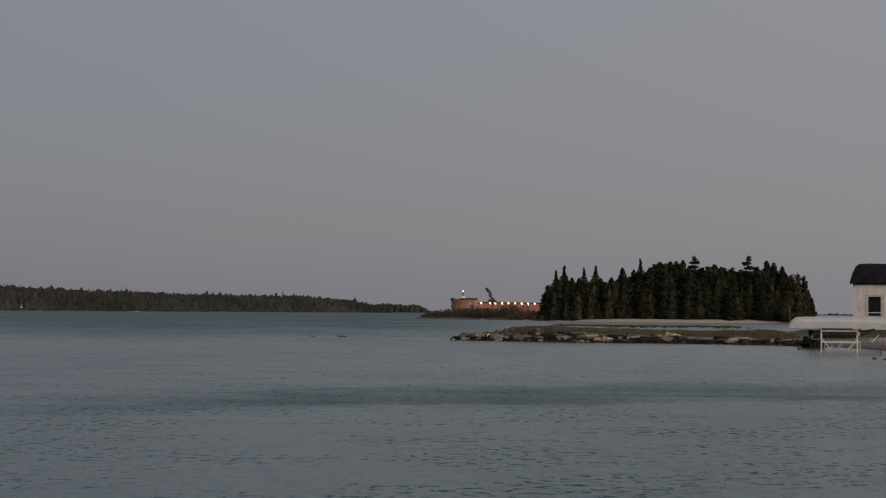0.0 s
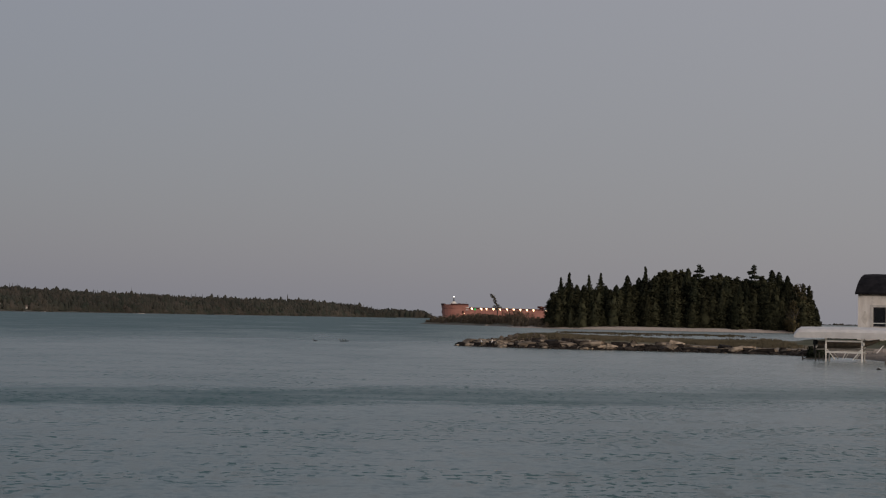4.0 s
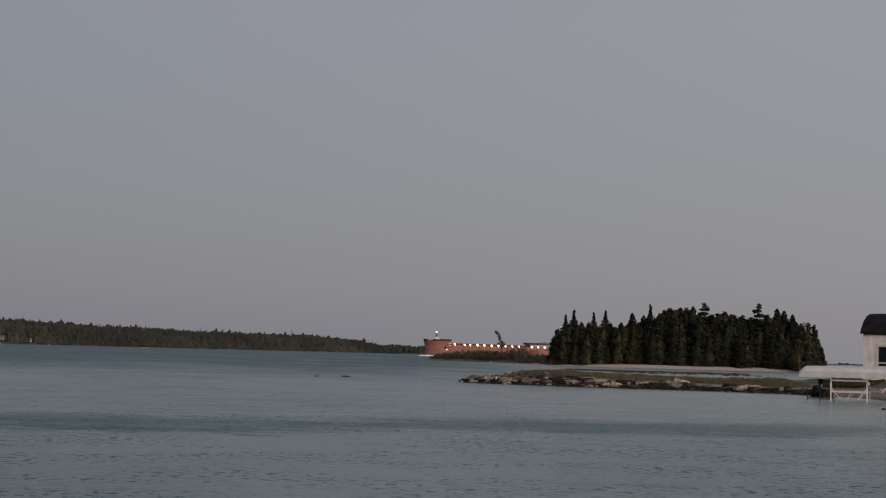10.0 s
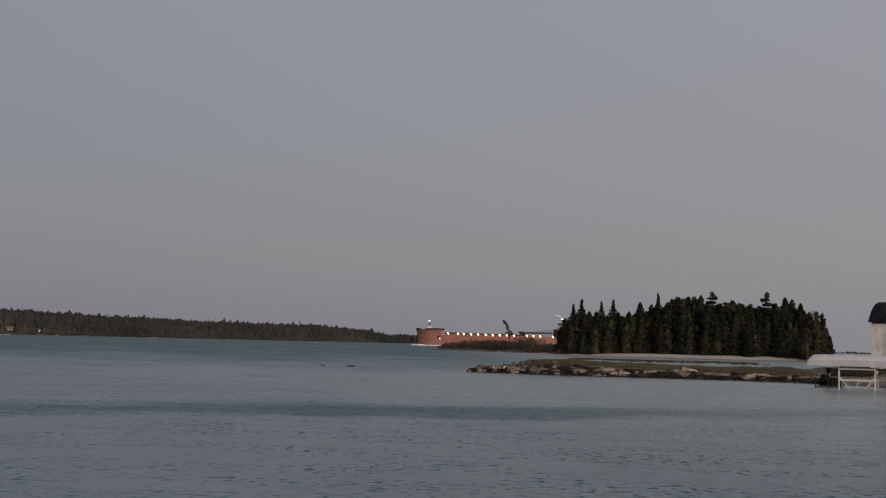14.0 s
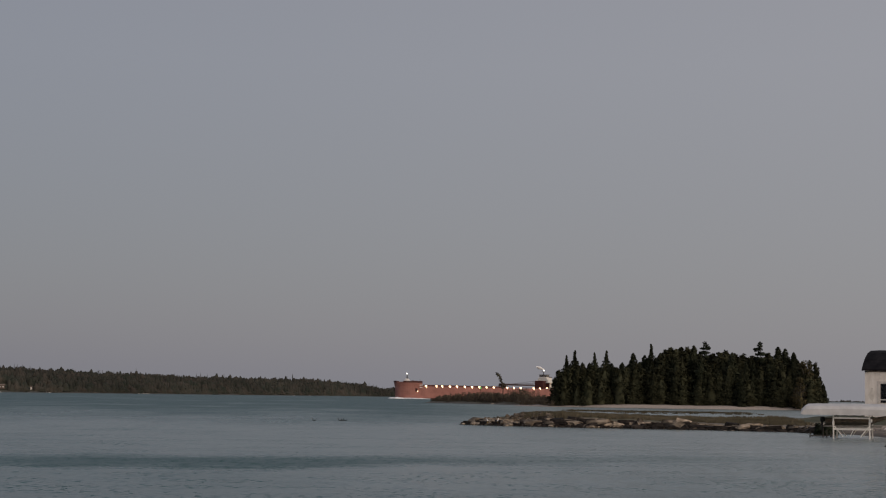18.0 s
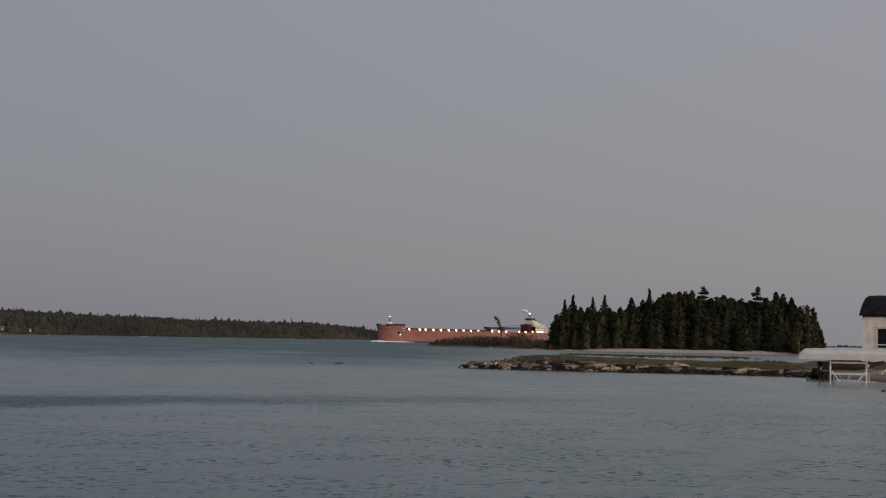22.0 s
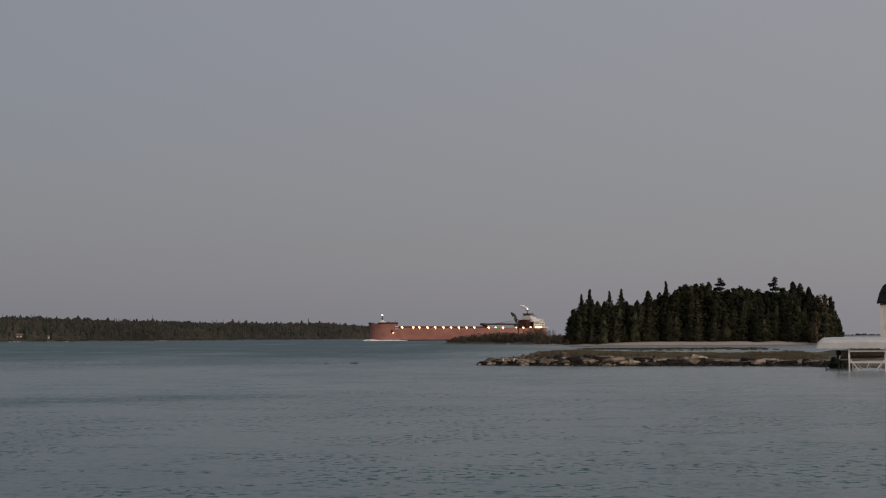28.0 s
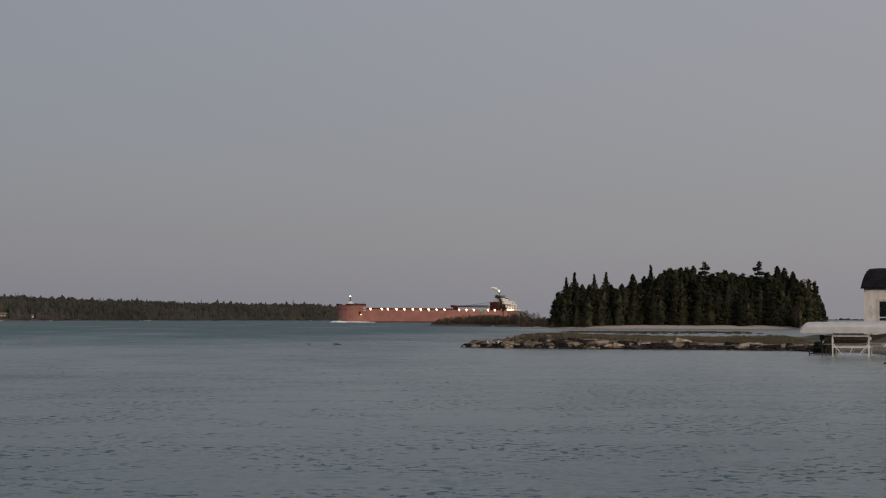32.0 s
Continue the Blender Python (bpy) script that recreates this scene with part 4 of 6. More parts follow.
def cottage(az, back, w, tall, wall, window, label):
    d = np.interp(az, FAR_AZ, FAR_D) + back
    p = bearing(az, d)
    z = float(far_rule(np.array([p.x]), np.array([p.y]))[0])
    root = thing("cottage", pose(p.x, p.y, z + tall / 2 - 0.2, 0, 0, -az), label, "house", "cottages on the far shore")
    part("wall", box(BM(), 0, 0, 0, w, 5.0, tall), wall, root)
    bm = BM()
    a = [bm.verts.new(q) for q in ((-w / 2 - 0.4, -2.9, tall / 2), (w / 2 + 0.4, -2.9, tall / 2), (w / 2 + 0.4, 2.9, tall / 2), (-w / 2 - 0.4, 2.9, tall / 2), (-w / 2 - 0.4, 0, tall / 2 + 1.6), (w / 2 + 0.4, 0, tall / 2 + 1.6))]
    for f in ((0, 1, 5, 4), (2, 3, 4, 5), (0, 4, 3), (1, 2, 5), (0, 3, 2, 1)):
        bm.faces.new([a[k] for k in f])
    part("roof", bm, M_BROWNROCK, root, "brown roof")
    for x in (-w * 0.25, w * 0.25):
        part("window", box(BM(), x, -2.53, 0.2, w * 0.2, 0.08, tall * 0.35), window, root)


# white paint on the brown cottage's panes stands in for lit windows
cottage(-15.12, 14, 6.5, 3.4, M_BROWNROCK, M_SHIPWHITE, "small brown cottage with windows painted as lit among far trees")
cottage(-14.15, 12, 2.0, 2.2, M_SHIPWHITE, M_SHIPGREY, "tiny white shore hut below the far trees")


# ---- rocks ----
def rock_mesh(name, seed, mat, flat=0.7):
    """A worn, faceted boulder about one metre across."""
    rng = random.Random(seed)
    bm = BM()
    bmesh.ops.create_icosphere(bm, subdivisions=3, radius=0.5)
    off = Vector((rng.uniform(0, 50), rng.uniform(0, 50), rng.uniform(0, 50)))
    planes = [(Vector((rng.uniform(-1, 1), rng.uniform(-1, 1), rng.uniform(-0.5, 1))).normalized(), rng.uniform(0.2, 0.38)) for _ in range(11)]
    for v in bm.verts:
        c = v.co.copy()
        c *= 1 + 0.34 * noise.noise(c * 2.4 + off)
        for n, d in planes:
            over = c.dot(n) - d
            if over > 0:
                c -= n * over * 0.85
        c *= 1 + 0.17 * noise.noise(c * 6 + off) + 0.10 * noise.noise(c * 13 + off)
        c.z *= flat
        v.co = c
    ob = part(name, bm, mat, smooth=False)
    return ob


rock_rng = random.Random(61)
LIME = [rock_mesh("limestone_boulder", 70 + k, M_ROCK, 0.75) for k in range(5)]
WET = [rock_mesh("dark_boulder", 80 + k, M_WETROCK, 0.8) for k in range(5)]
BROWN = [rock_mesh("brown_boulder", 90 + k, M_BROWNROCK, 0.8) for k in range(3)]
count_rock = collections.Counter()


def set_rock(pool, x, y, z, w, h, label, group):
    key = pool[0].name
    k = count_rock[key]
    count_rock[key] += 1
    src = pool[k % len(pool)]
    m = Matrix.Translation((x, y, z + 0.28 * h)) @ pose(0, 0, 0, rock_rng.uniform(-8, 8), rock_rng.uniform(-8, 8), rock_rng.uniform(0, 360)) @ Matrix.Diagonal((w * rock_rng.uniform(0.85, 1.1), w * rock_rng.uniform(0.8, 1.15), h * 1.25, 1))
    if k < len(pool):
        src.matrix_world = m
        ob = src
    else:
        ob = copy_thing(src, m)
        ob.matrix_world = m
    return tagged(ob, label, "rock", group)


PEBBLE = {}
for mat in (M_ROCK, M_WETROCK):
    shapes = []
    for k in range(6):
        rng = random.Random(640 + k)
        bm = BM()
        bmesh.ops.create_icosphere(bm, subdivisions=2, radius=0.5)
        cuts = [(Vector((rng.uniform(-1, 1), rng.uniform(-1, 1), rng.uniform(-0.5, 1))).normalized(), rng.uniform(0.2, 0.36)) for _ in range(10)]
        for v in bm.verts:
            for n, d in cuts:
                over = v.co.dot(n) - d
                if over > 0:
                    v.co -= n * over * 0.95
        shapes.append(([v.co.copy() for v in bm.verts], [[v.index for v in f.verts] for f in bm.faces]))
        bm.free()
    PEBBLE[mat.name] = shapes
HEAPS = {M_ROCK.name: ([], []), M_WETROCK.name: ([], [])}


def heap(mat, x, y, z, w, h):
    """One more small stone for the joined rubble."""
    vs, fs = HEAPS[mat.name]
    pts, faces = rock_rng.choice(PEBBLE[mat.name])
    m = Matrix.Translation((x, y, z + 0.28 * h)) @ pose(0, 0, 0, rock_rng.uniform(-25, 25), rock_rng.uniform(-25, 25), rock_rng.uniform(0, 360)) @ Matrix.Diagonal((w, w * rock_rng.uniform(0.7, 1.1), h * 1.3, 1))
    i = len(vs)
    vs.extend(m @ p for p in pts)
    fs.extend(tuple(i + j for j in f) for f in faces)


# the rubble along the spit's front
for k in range(330):
    t = rock_rng.uniform(0, 1) ** 0.9
    f = t * 4
    i = min(3, int(f))
    (ax, ay), (bx, by) = SPIT_FRONT[i], SPIT_FRONT[i + 1]
    x, y = ax + (bx - ax) * (f - i), ay + (by - ay) * (f - i)
    back = abs(rock_rng.gauss(0, 0.7)) - 0.7
    x, y = x + back * 0.25 + rock_rng.uniform(-0.6, 0.6), y + back
    w = min(1.7, rock_rng.lognormvariate(-0.7, 0.45))
    h = w * rock_rng.uniform(0.35, 0.6)
    # wet at the waterline; higher up, dark stones stand in for shaded gaps
    low = back < 0.25 or rock_rng.random() < 0.3
    set_rock(WET if low and rock_rng.random() < 0.8 else LIME, x, y, max(-0.1, z_land(x, y)) - 0.15 * h, w, h, "dark stone of the spit's wet edge and shaded gaps" if low else "pale angular limestone block on the spit", "rocks of the spit")
for k in range(210):
    f = rock_rng.uniform(0, 1)
    run = SPIT_FRONT[2:] + [(34.6, 151.5)]
    g = f * (len(run) - 1.001)
    i = int(g)
    (ax, ay), (bx, by) = run[i], run[i + 1]
    x, y = ax + (bx - ax) * (g - i), ay + (by - ay) * (g - i)
    back = abs(rock_rng.gauss(0, 1.1)) - 0.6
    x, y = x + back * 0.5 + rock_rng.uniform(-0.5, 0.5), y + back
    w = min(1.9, rock_rng.lognormvariate(-0.45, 0.5))
    h = w * rock_rng.uniform(0.35, 0.6)
    # some upper rubble is dark too, in place of shade between blocks
    low = back < 0.4 or rock_rng.random() < 0.25
    heap(M_WETROCK if low else M_ROCK, x, y, max(-0.1, z_land(x, y)) - 0.15 * h, w, h)
for k in range(420):
    g = rock_rng.uniform(0, 3.999)
    i = int(g)
    (ax, ay), (bx, by) = SPIT_FRONT[i], SPIT_FRONT[i + 1]
    back = rock_rng.uniform(-1.0, 0.1) if k % 3 else rock_rng.uniform(0.2, 1.3)
    x, y = ax + (bx - ax) * (g - i) + rock_rng.uniform(-0.5, 0.5), ay + (by - ay) * (g - i) + back
    w = rock_rng.uniform(0.3, 0.75) if k % 3 else rock_rng.uniform(0.35, 1.1)
    heap(M_WETROCK if k % 3 else M_ROCK, x, y, max(-0.1, z_land(x, y)) - 0.1 * w, w, w * rock_rng.uniform(0.4, 0.7))
for k in range(240):
    x = 3.0 + 8.0 * rock_rng.uniform(0, 1) ** 0.8
    y = np.interp(x, [2.2, 6.0, 13.7], [171.8, 167.8, 163.6]) + rock_rng.uniform(0.6, 5.0)
    if z_land(x, y) > 0.1:
        w = rock_rng.uniform(0.25, 0.9)
        heap(M_ROCK, x, y, z_land(x, y) - 0.1 * w, w, w * rock_rng.uniform(0.3, 0.6))
tagged(bare("spit_rubble", *HEAPS[M_ROCK.name], M_ROCK), "small pale limestone rubble between the spit's blocks", "stones", kind="stuff")
tagged(bare("waterline_stones", *HEAPS[M_WETROCK.name], M_WETROCK), "small dark stones of the spit's waterline and shaded gaps", "stones", kind="stuff")
for x, y, w, h in ((2.0, 171.4, 0.7, 0.3), (3.0, 170.4, 1.1, 0.4), (4.6, 169.2, 1.4, 0.6), (6.2, 168.0, 1.6, 0.9), (9.4, 166.5, 2.4, 1.1), (11.6, 167.4, 1.6, 1.1), (8.4, 168.6, 1.3, 1.2), (23.2, 161.6, 2.2, 1.25), (29.0, 158.6, 3.0, 0.9), (30.8, 158.0, 2.4, 0.8), (18.0, 163.5, 2.0, 1.0)):
    set_rock(LIME, x, y, 0.0, w, h, "large pale limestone block on the spit", "rocks of the spit")
# flat limestone slabs, lying one over another along the front
SLABS = []
for k in range(6):
    rng = random.Random(170 + k)
    bm = BM()
    bmesh.ops.create_cube(bm, size=1.0)
    bmesh.ops.subdivide_edges(bm, edges=bm.edges[:], cuts=3, use_grid_fill=True)
    off = Vector((rng.uniform(0, 50), rng.uniform(0, 50), rng.uniform(0, 50)))
    cuts = [(Vector((rng.uniform(-1, 1), rng.uniform(-1, 1), rng.uniform(-0.2, 0.5))).normalized(), rng.uniform(0.36, 0.5)) for _ in range(6)]
    for v in bm.verts:
        c = v.co.copy()
        for n, d in cuts:
            over = c.dot(n) - d
            if over > 0:
                c -= n * over
        v.co = c + noise.noise_vector(c * 3 + off) * 0.07
    SLABS.append(part("limestone_block", bm, M_WETROCK if k in (1, 3, 4) else M_ROCK))
for k in range(92):
    g = (k % 46 + rock_rng.uniform(0, 1)) / 46 * 3.999
    i = int(g)
    (ax, ay), (bx, by) = SPIT_FRONT[i], SPIT_FRONT[i + 1]
    back = rock_rng.uniform(0.1, 0.9) if k < 46 else rock_rng.uniform(0.7, 1.6)
    x, y = ax + (bx - ax) * (g - i) + back * 0.3, ay + (by - ay) * (g - i) + back
    long = rock_rng.uniform(0.9, 2.8) * (1.0 if k < 46 else 0.7)
    tall = rock_rng.uniform(0.3, 0.62)
    yaw = math.degrees(math.atan2(by - ay, bx - ax)) + rock_rng.uniform(-16, 16)
    m = Matrix.Translation((x, y, max(0.0, z_land(x, y)) + 0.28 * tall)) @ pose(0, 0, 0, rock_rng.uniform(-7, 7), rock_rng.uniform(-7, 7), yaw) @ Matrix.Diagonal((long, rock_rng.uniform(0.9, 1.6), tall, 1))
    dark = rock_rng.random() < (0.72 if k < 46 else 0.25)
    pick = (1, 3, 4)[k % 3] if dark else (0, 2, 5)[k % 3]
    ob = SLABS[k] if k < 6 else copy_thing(SLABS[pick], m)
    dark = (k if k < 6 else pick) in (1, 3, 4)
    ob.matrix_world = m
    tagged(ob, "flat dark wet slab at the spit's edge" if dark else "flat pale limestone slab at the spit's edge", "rock", "rocks of the spit")
# boulders in the shallows
for az, d, w, h in ((15.05, 114, 0.55, 0.2), (15.58, 113, 1.2, 0.36), (15.99, 108, 0.85, 0.25), (16.52, 114, 0.4, 0.15), (16.94, 111, 0.62, 0.33), (17.48, 104, 1.1, 0.52), (18.15, 104, 1.2, 0.66), (18.55, 104.5, 0.9, 0.7), (19.22, 103, 2.05, 0.74), (19.93, 102, 0.95, 0.44), (20.58, 99.3, 2.2, 1.2), (20.98, 99.0, 1.5, 0.7), (20.78, 98.2, 1.0, 0.55), (20.3, 98.4, 0.9, 0.5), (21.0, 99.5, 1.1, 0.8), (21.28, 99.0, 0.8, 0.5), (21.67, 101.5, 1.25, 0.62), (21.5, 102.5, 0.8, 0.45), (19.62, 102.5, 1.0, 0.5), (21.45, 100.5, 1.2, 0.7), (22.02, 100.8, 1.35, 0.74), (22.24, 101.0, 0.9, 0.55)):
    p = bearing(az, d)
    set_rock(WET, p.x, p.y, -0.06, w * 1.1, h * 1.2, "dark wet boulder in the shallows off the beach", "boulders in the shallows")
for az, d, w, h in ((23.1, 105, 1.3, 0.75), (22.2, 102.5, 0.95, 0.5), (22.35, 100.5, 1.3, 0.3), (22.50, 107, 1.25, 0.62), (22.9, 106, 0.9, 0.4), (23.35, 108, 1.5, 0.9), (23.62, 106.5, 0.8, 0.4), (23.7, 107, 0.9, 0.45), (23.94, 109, 1.1, 0.42), (24.3, 106, 0.8, 0.35), (24.7, 107, 1.2, 0.5)):
    p = bearing(az, d)
    set_rock(BROWN, p.x, p.y, max(0, z_land(p.x, p.y)) - 0.06, w, h, "brown-grey boulder at the edge of the beach", "boulders of the beach")
for k in range(70):
    az = rock_rng.uniform(17, 25.5)
    d = np.interp(az, [17, 20, 21.5, 23, 25.5], [127, 122, 112, 105, 99]) + rock_rng.gauss(0, 1.6)
    p = bearing(az, d)
    w = rock_rng.uniform(0.15, 0.5)
    set_rock(BROWN if rock_rng.random() < 0.6 else LIME, p.x, p.y, z_land(p.x, p.y) - 0.02, w, w * 0.6, "small stone on the beach", "stones of the beach")
for k in range(42):
    az = rock_rng.uniform(17.3, 23.4)
    p = bearing(az, np.interp(az, [17.3, 20.5, 23.4], [104.5, 100.5, 105]) + rock_rng.uniform(0.2, 3.5))
    w = rock_rng.uniform(0.3, 0.85)
    set_rock(WET, p.x, p.y, -0.05, w, w * rock_rng.uniform(0.45, 0.75), "dark wet stone between the boulders", "boulders in the shallows")
# stones round the islet and on its shore
for az, d, w, h in ((-0.18, 660, 1.5, 0.7), (0.1, 652, 1.1, 0.5), (1.95, 600, 4.0, 1.1), (2.25, 598, 3.2, 0.9), (1.7, 604, 2.2, 0.8), (2.9, 574, 1.6, 0.6), (3.2, 568, 2.4, 0.7), (3.45, 562, 1.8, 0.6)):
    p = bearing(az, d)
    set_rock(LIME, p.x, p.y, 0.0, w, h, "pale rock on the islet's shore", "rocks of the islet")


# ---- grass ----
TRACK = [tuple(bearing(az, d).xy) for az, d in ((22.2, 179), (21.2, 173), (20.0, 167), (18.9, 160), (17.8, 154), (16.6, 150), (15.3, 149))]


def blades(name, seed, count, place, mat, label, tall):
    rng = random.Random(seed)
    vs, fs, ns = [], [], []
    xs, ys = zip(*[place(rng) for _ in range(count)])
    zs = land_height(np.array(xs), np.array(ys))
    track = seg_dist(np.array(xs), np.array(ys), TRACK)
    for x, y, z, off in zip(xs, ys, zs, track):
        if off < 1.5:
            continue
        lo, hi = tall[2], tall[3]
        if not lo < z < hi:
            continue
        for k in range(3):
            a, h, w = rng.uniform(0, 6.28), rng.uniform(tall[0], tall[1]), rng.uniform(0.05, 0.13)
            c = Vector((x + rng.uniform(-0.2, 0.2), y + rng.uniform(-0.2, 0.2), z - 0.02))
            s = Vector((math.cos(a), math.sin(a), 0)) * w
            i = len(vs)
            vs += [c - s, c + s, c + Vector((rng.uniform(-0.15, 0.15), rng.uniform(-0.15, 0.15), h))]
            fs.append((i, i + 1, i + 2) if s.x > 0 else (i + 1, i, i + 2))
            ns += [(Vector((0, -0.5, 1.0)) + scatter(rng, 0.4)).normalized()] * 3
    return tagged(bare(name, vs, fs, mat, normals=ns), label, "grass", kind="stuff")


def on_spit(rng):
    t = rng.uniform(0.2, 1.0)
    x = 1 + 36 * t
    return x, np.interp(x, [1, 14, 24, 34, 40], [172.5, 167, 165, 163, 163]) + rng.uniform(0, 1) * np.interp(x, [1, 14, 24, 34, 40], [1, 8, 11, 20, 28])


blades("spit_grass", 51, 9000, on_spit, M_GRASS, "rough brown-green grass along the spit", (0.10, 0.36, 0.5, 3))


def wrack(name, seed, count, mat, label, spread):
    """Small flat bits strewn along the beach."""
    rng = random.Random(seed)
    vs, fs = [], []
    xs, ys = [], []
    for k in range(count):
        p = bearing(rng.uniform(14.5, 26), rng.uniform(*spread))
        xs.append(p.x)
        ys.append(p.y)
    zs = land_height(np.array(xs), np.array(ys))
    for x, y, z in zip(xs, ys, zs):
        if not 0.04 < z < 0.95 or (noise.noise((x * 0.25, y * 0.25, seed)) < 0.05):
            continue
        w, h, a = rng.uniform(0.05, 0.24), rng.uniform(0.02, 0.09), rng.uniform(0, 3.14)
        c, q = Vector((x, y, z)), Vector((math.cos(a), math.sin(a), 0)) * w
        t = Vector((-q.y, q.x, 0)) * 0.5
        i = len(vs)
        vs += [c - q, c - t, c + q, c + t, c + Vector((0, 0, h))]
        fs += [(i, i + 1, i + 4), (i + 1, i + 2, i + 4), (i + 2, i + 3, i + 4), (i + 3, i, i + 4)]
    return tagged(bare(name, vs, fs, mat), label, "beach litter", kind="stuff")


wrack("beach_pebbles", 54, 1100, M_ROCK, "pale pebbles strewn over the beach", (95, 165))
wrack("beach_wrack", 55, 1400, M_DRIFT, "dark wrack and twigs strewn over the beach", (95, 165))


def wrack_line():
    """A dark band of washed-up twigs along the high-water mark."""
    rng = random.Random(56)
    line = [bearing(az, d) for az, d in ((15.0, 133), (16.2, 132), (17.4, 133), (18.4, 136), (19.6, 143), (20.6, 140), (22.0, 126))]
    vs, fs = [], []
    for k in range(1500):
        g = rng.uniform(0, len(line) - 1.001) if k % 3 else rng.uniform(0, 3.2)
        i = int(g)
        p = line[i].lerp(line[i + 1], g - i) + Vector((rng.gauss(0, 0.3), rng.gauss(0, 0.7), 0))
        z = z_land(p.x, p.y)
        if z < 0.02:
            continue
        a, w = rng.uniform(0, 3.14), rng.uniform(0.08, 0.3)
        q = Vector((math.cos(a), math.sin(a), 0)) * w
        t = Vector((-q.y, q.x, 0)) * 0.4
        c = Vector((p.x, p.y, z))
        i = len(vs)
        vs += [c - q, c - t, c + q, c + t, c + Vector((0, 0, rng.uniform(0.03, 0.11)))]
        fs += [(i, i + 1, i + 4), (i + 1, i + 2, i + 4), (i + 2, i + 3, i + 4), (i + 3, i, i + 4)]
    return tagged(bare("wrack_line", vs, fs, M_DRIFT), "dark line of washed-up twigs along the beach", "beach litter", kind="stuff")


wrack_line()


def leaning_plank():
    a, b = bearing(14.98, 158), bearing(15.2, 158.6)
    za, zb = z_land(a.x, a.y), z_land(b.x, b.y)
    root = thing("plank", pose(a.x, a.y, za), "pale weathered plank propped on a trestle on the beach", "plank")
    part("board", rod(BM(), (0, 0, 0.0), (b.x - a.x, b.y - a.y, zb - za + 0.62), 0.04, 0.04, 6), M_ALU, root)
    part("prop", rod(BM(), ((b.x - a.x) * 0.8, (b.y - a.y) * 0.8, -0.1), ((b.x - a.x) * 0.8, (b.y - a.y) * 0.8, 0.5), 0.03, 0.03, 6), M_DRIFT, root)


leaning_plank()


def on_bank(rng):
    p = bearing(rng.uniform(14, 26), rng.uniform(128, 186))
    return p.x, p.y


blades("bank_grass", 52, 9000, on_bank, M_SHORTGRASS, "short green grass on the bank below the building", (0.04, 0.13, 0.9, 3))


# ---- the long white building ----
LEN, DEPTH, BASE, EAVE = 26.6, 12.0, 0.9, 6.45


def pierced(bm, x0, x1, z0, z1, y0, y1, holes):
    """A wall from x0 to x1, y0 (front) to y1 (back), with rectangular holes (x0, x1, z0, z1) through it."""
    xs = sorted({x0, x1, *[h[0] for h in holes], *[h[1] for h in holes]})
    zs = sorted({z0, z1, *[h[2] for h in holes], *[h[3] for h in holes]})

    def open_at(i, j):
        if not (0 <= i < len(xs) - 1 and 0 <= j < len(zs) - 1):
            return True
        cx, cz = (xs[i] + xs[i + 1]) / 2, (zs[j] + zs[j + 1]) / 2
        return any(h[0] < cx < h[1] and h[2] < cz < h[3] for h in holes)

    def quad(*p):
        bm.faces.new([bm.verts.new(q) for q in p])
    for i in range(len(xs) - 1):
        for j in range(len(zs) - 1):
            if open_at(i, j):
                continue
            a, b, c, d = xs[i], xs[i + 1], zs[j], zs[j + 1]
            quad((a, y0, c), (b, y0, c), (b, y0, d), (a, y0, d))
            quad((a, y1, c), (a, y1, d), (b, y1, d), (b, y1, c))
            if open_at(i - 1, j):
                quad((a, y0, c), (a, y0, d), (a, y1, d), (a, y1, c))
            if open_at(i + 1, j):
                quad((b, y0, c), (b, y1, c), (b, y1, d), (b, y0, d))
            if open_at(i, j - 1):
                quad((a, y0, c), (a, y1, c), (b, y1, c), (b, y0, c))
            if open_at(i, j + 1):
                quad((a, y0, d), (b, y0, d), (b, y1, d), (a, y1, d))
    bmesh.ops.remove_doubles(bm, verts=bm.verts, dist=0.0005)
    return bm


def house_roof_z(u, v):
    """The bowed, sagging roof: u along the ridge 0..1, v from eave 0 over ridge 1."""
    ridge = np.interp(u, [0, 0.04, 0.2, 0.34, 0.47, 0.475, 0.7, 1.0], [2.14, 2.20, 2.08, 1.94, 1.92, 2.0, 1.98, 2.04])
    eave = -0.05 + 0.06 * math.sin(u * 9) + 0.035 * math.sin(u * 37) + 0.02 * math.sin(u * 83)
    return EAVE + eave + (ridge - eave) * (1 - (1 - v) ** 2.5)


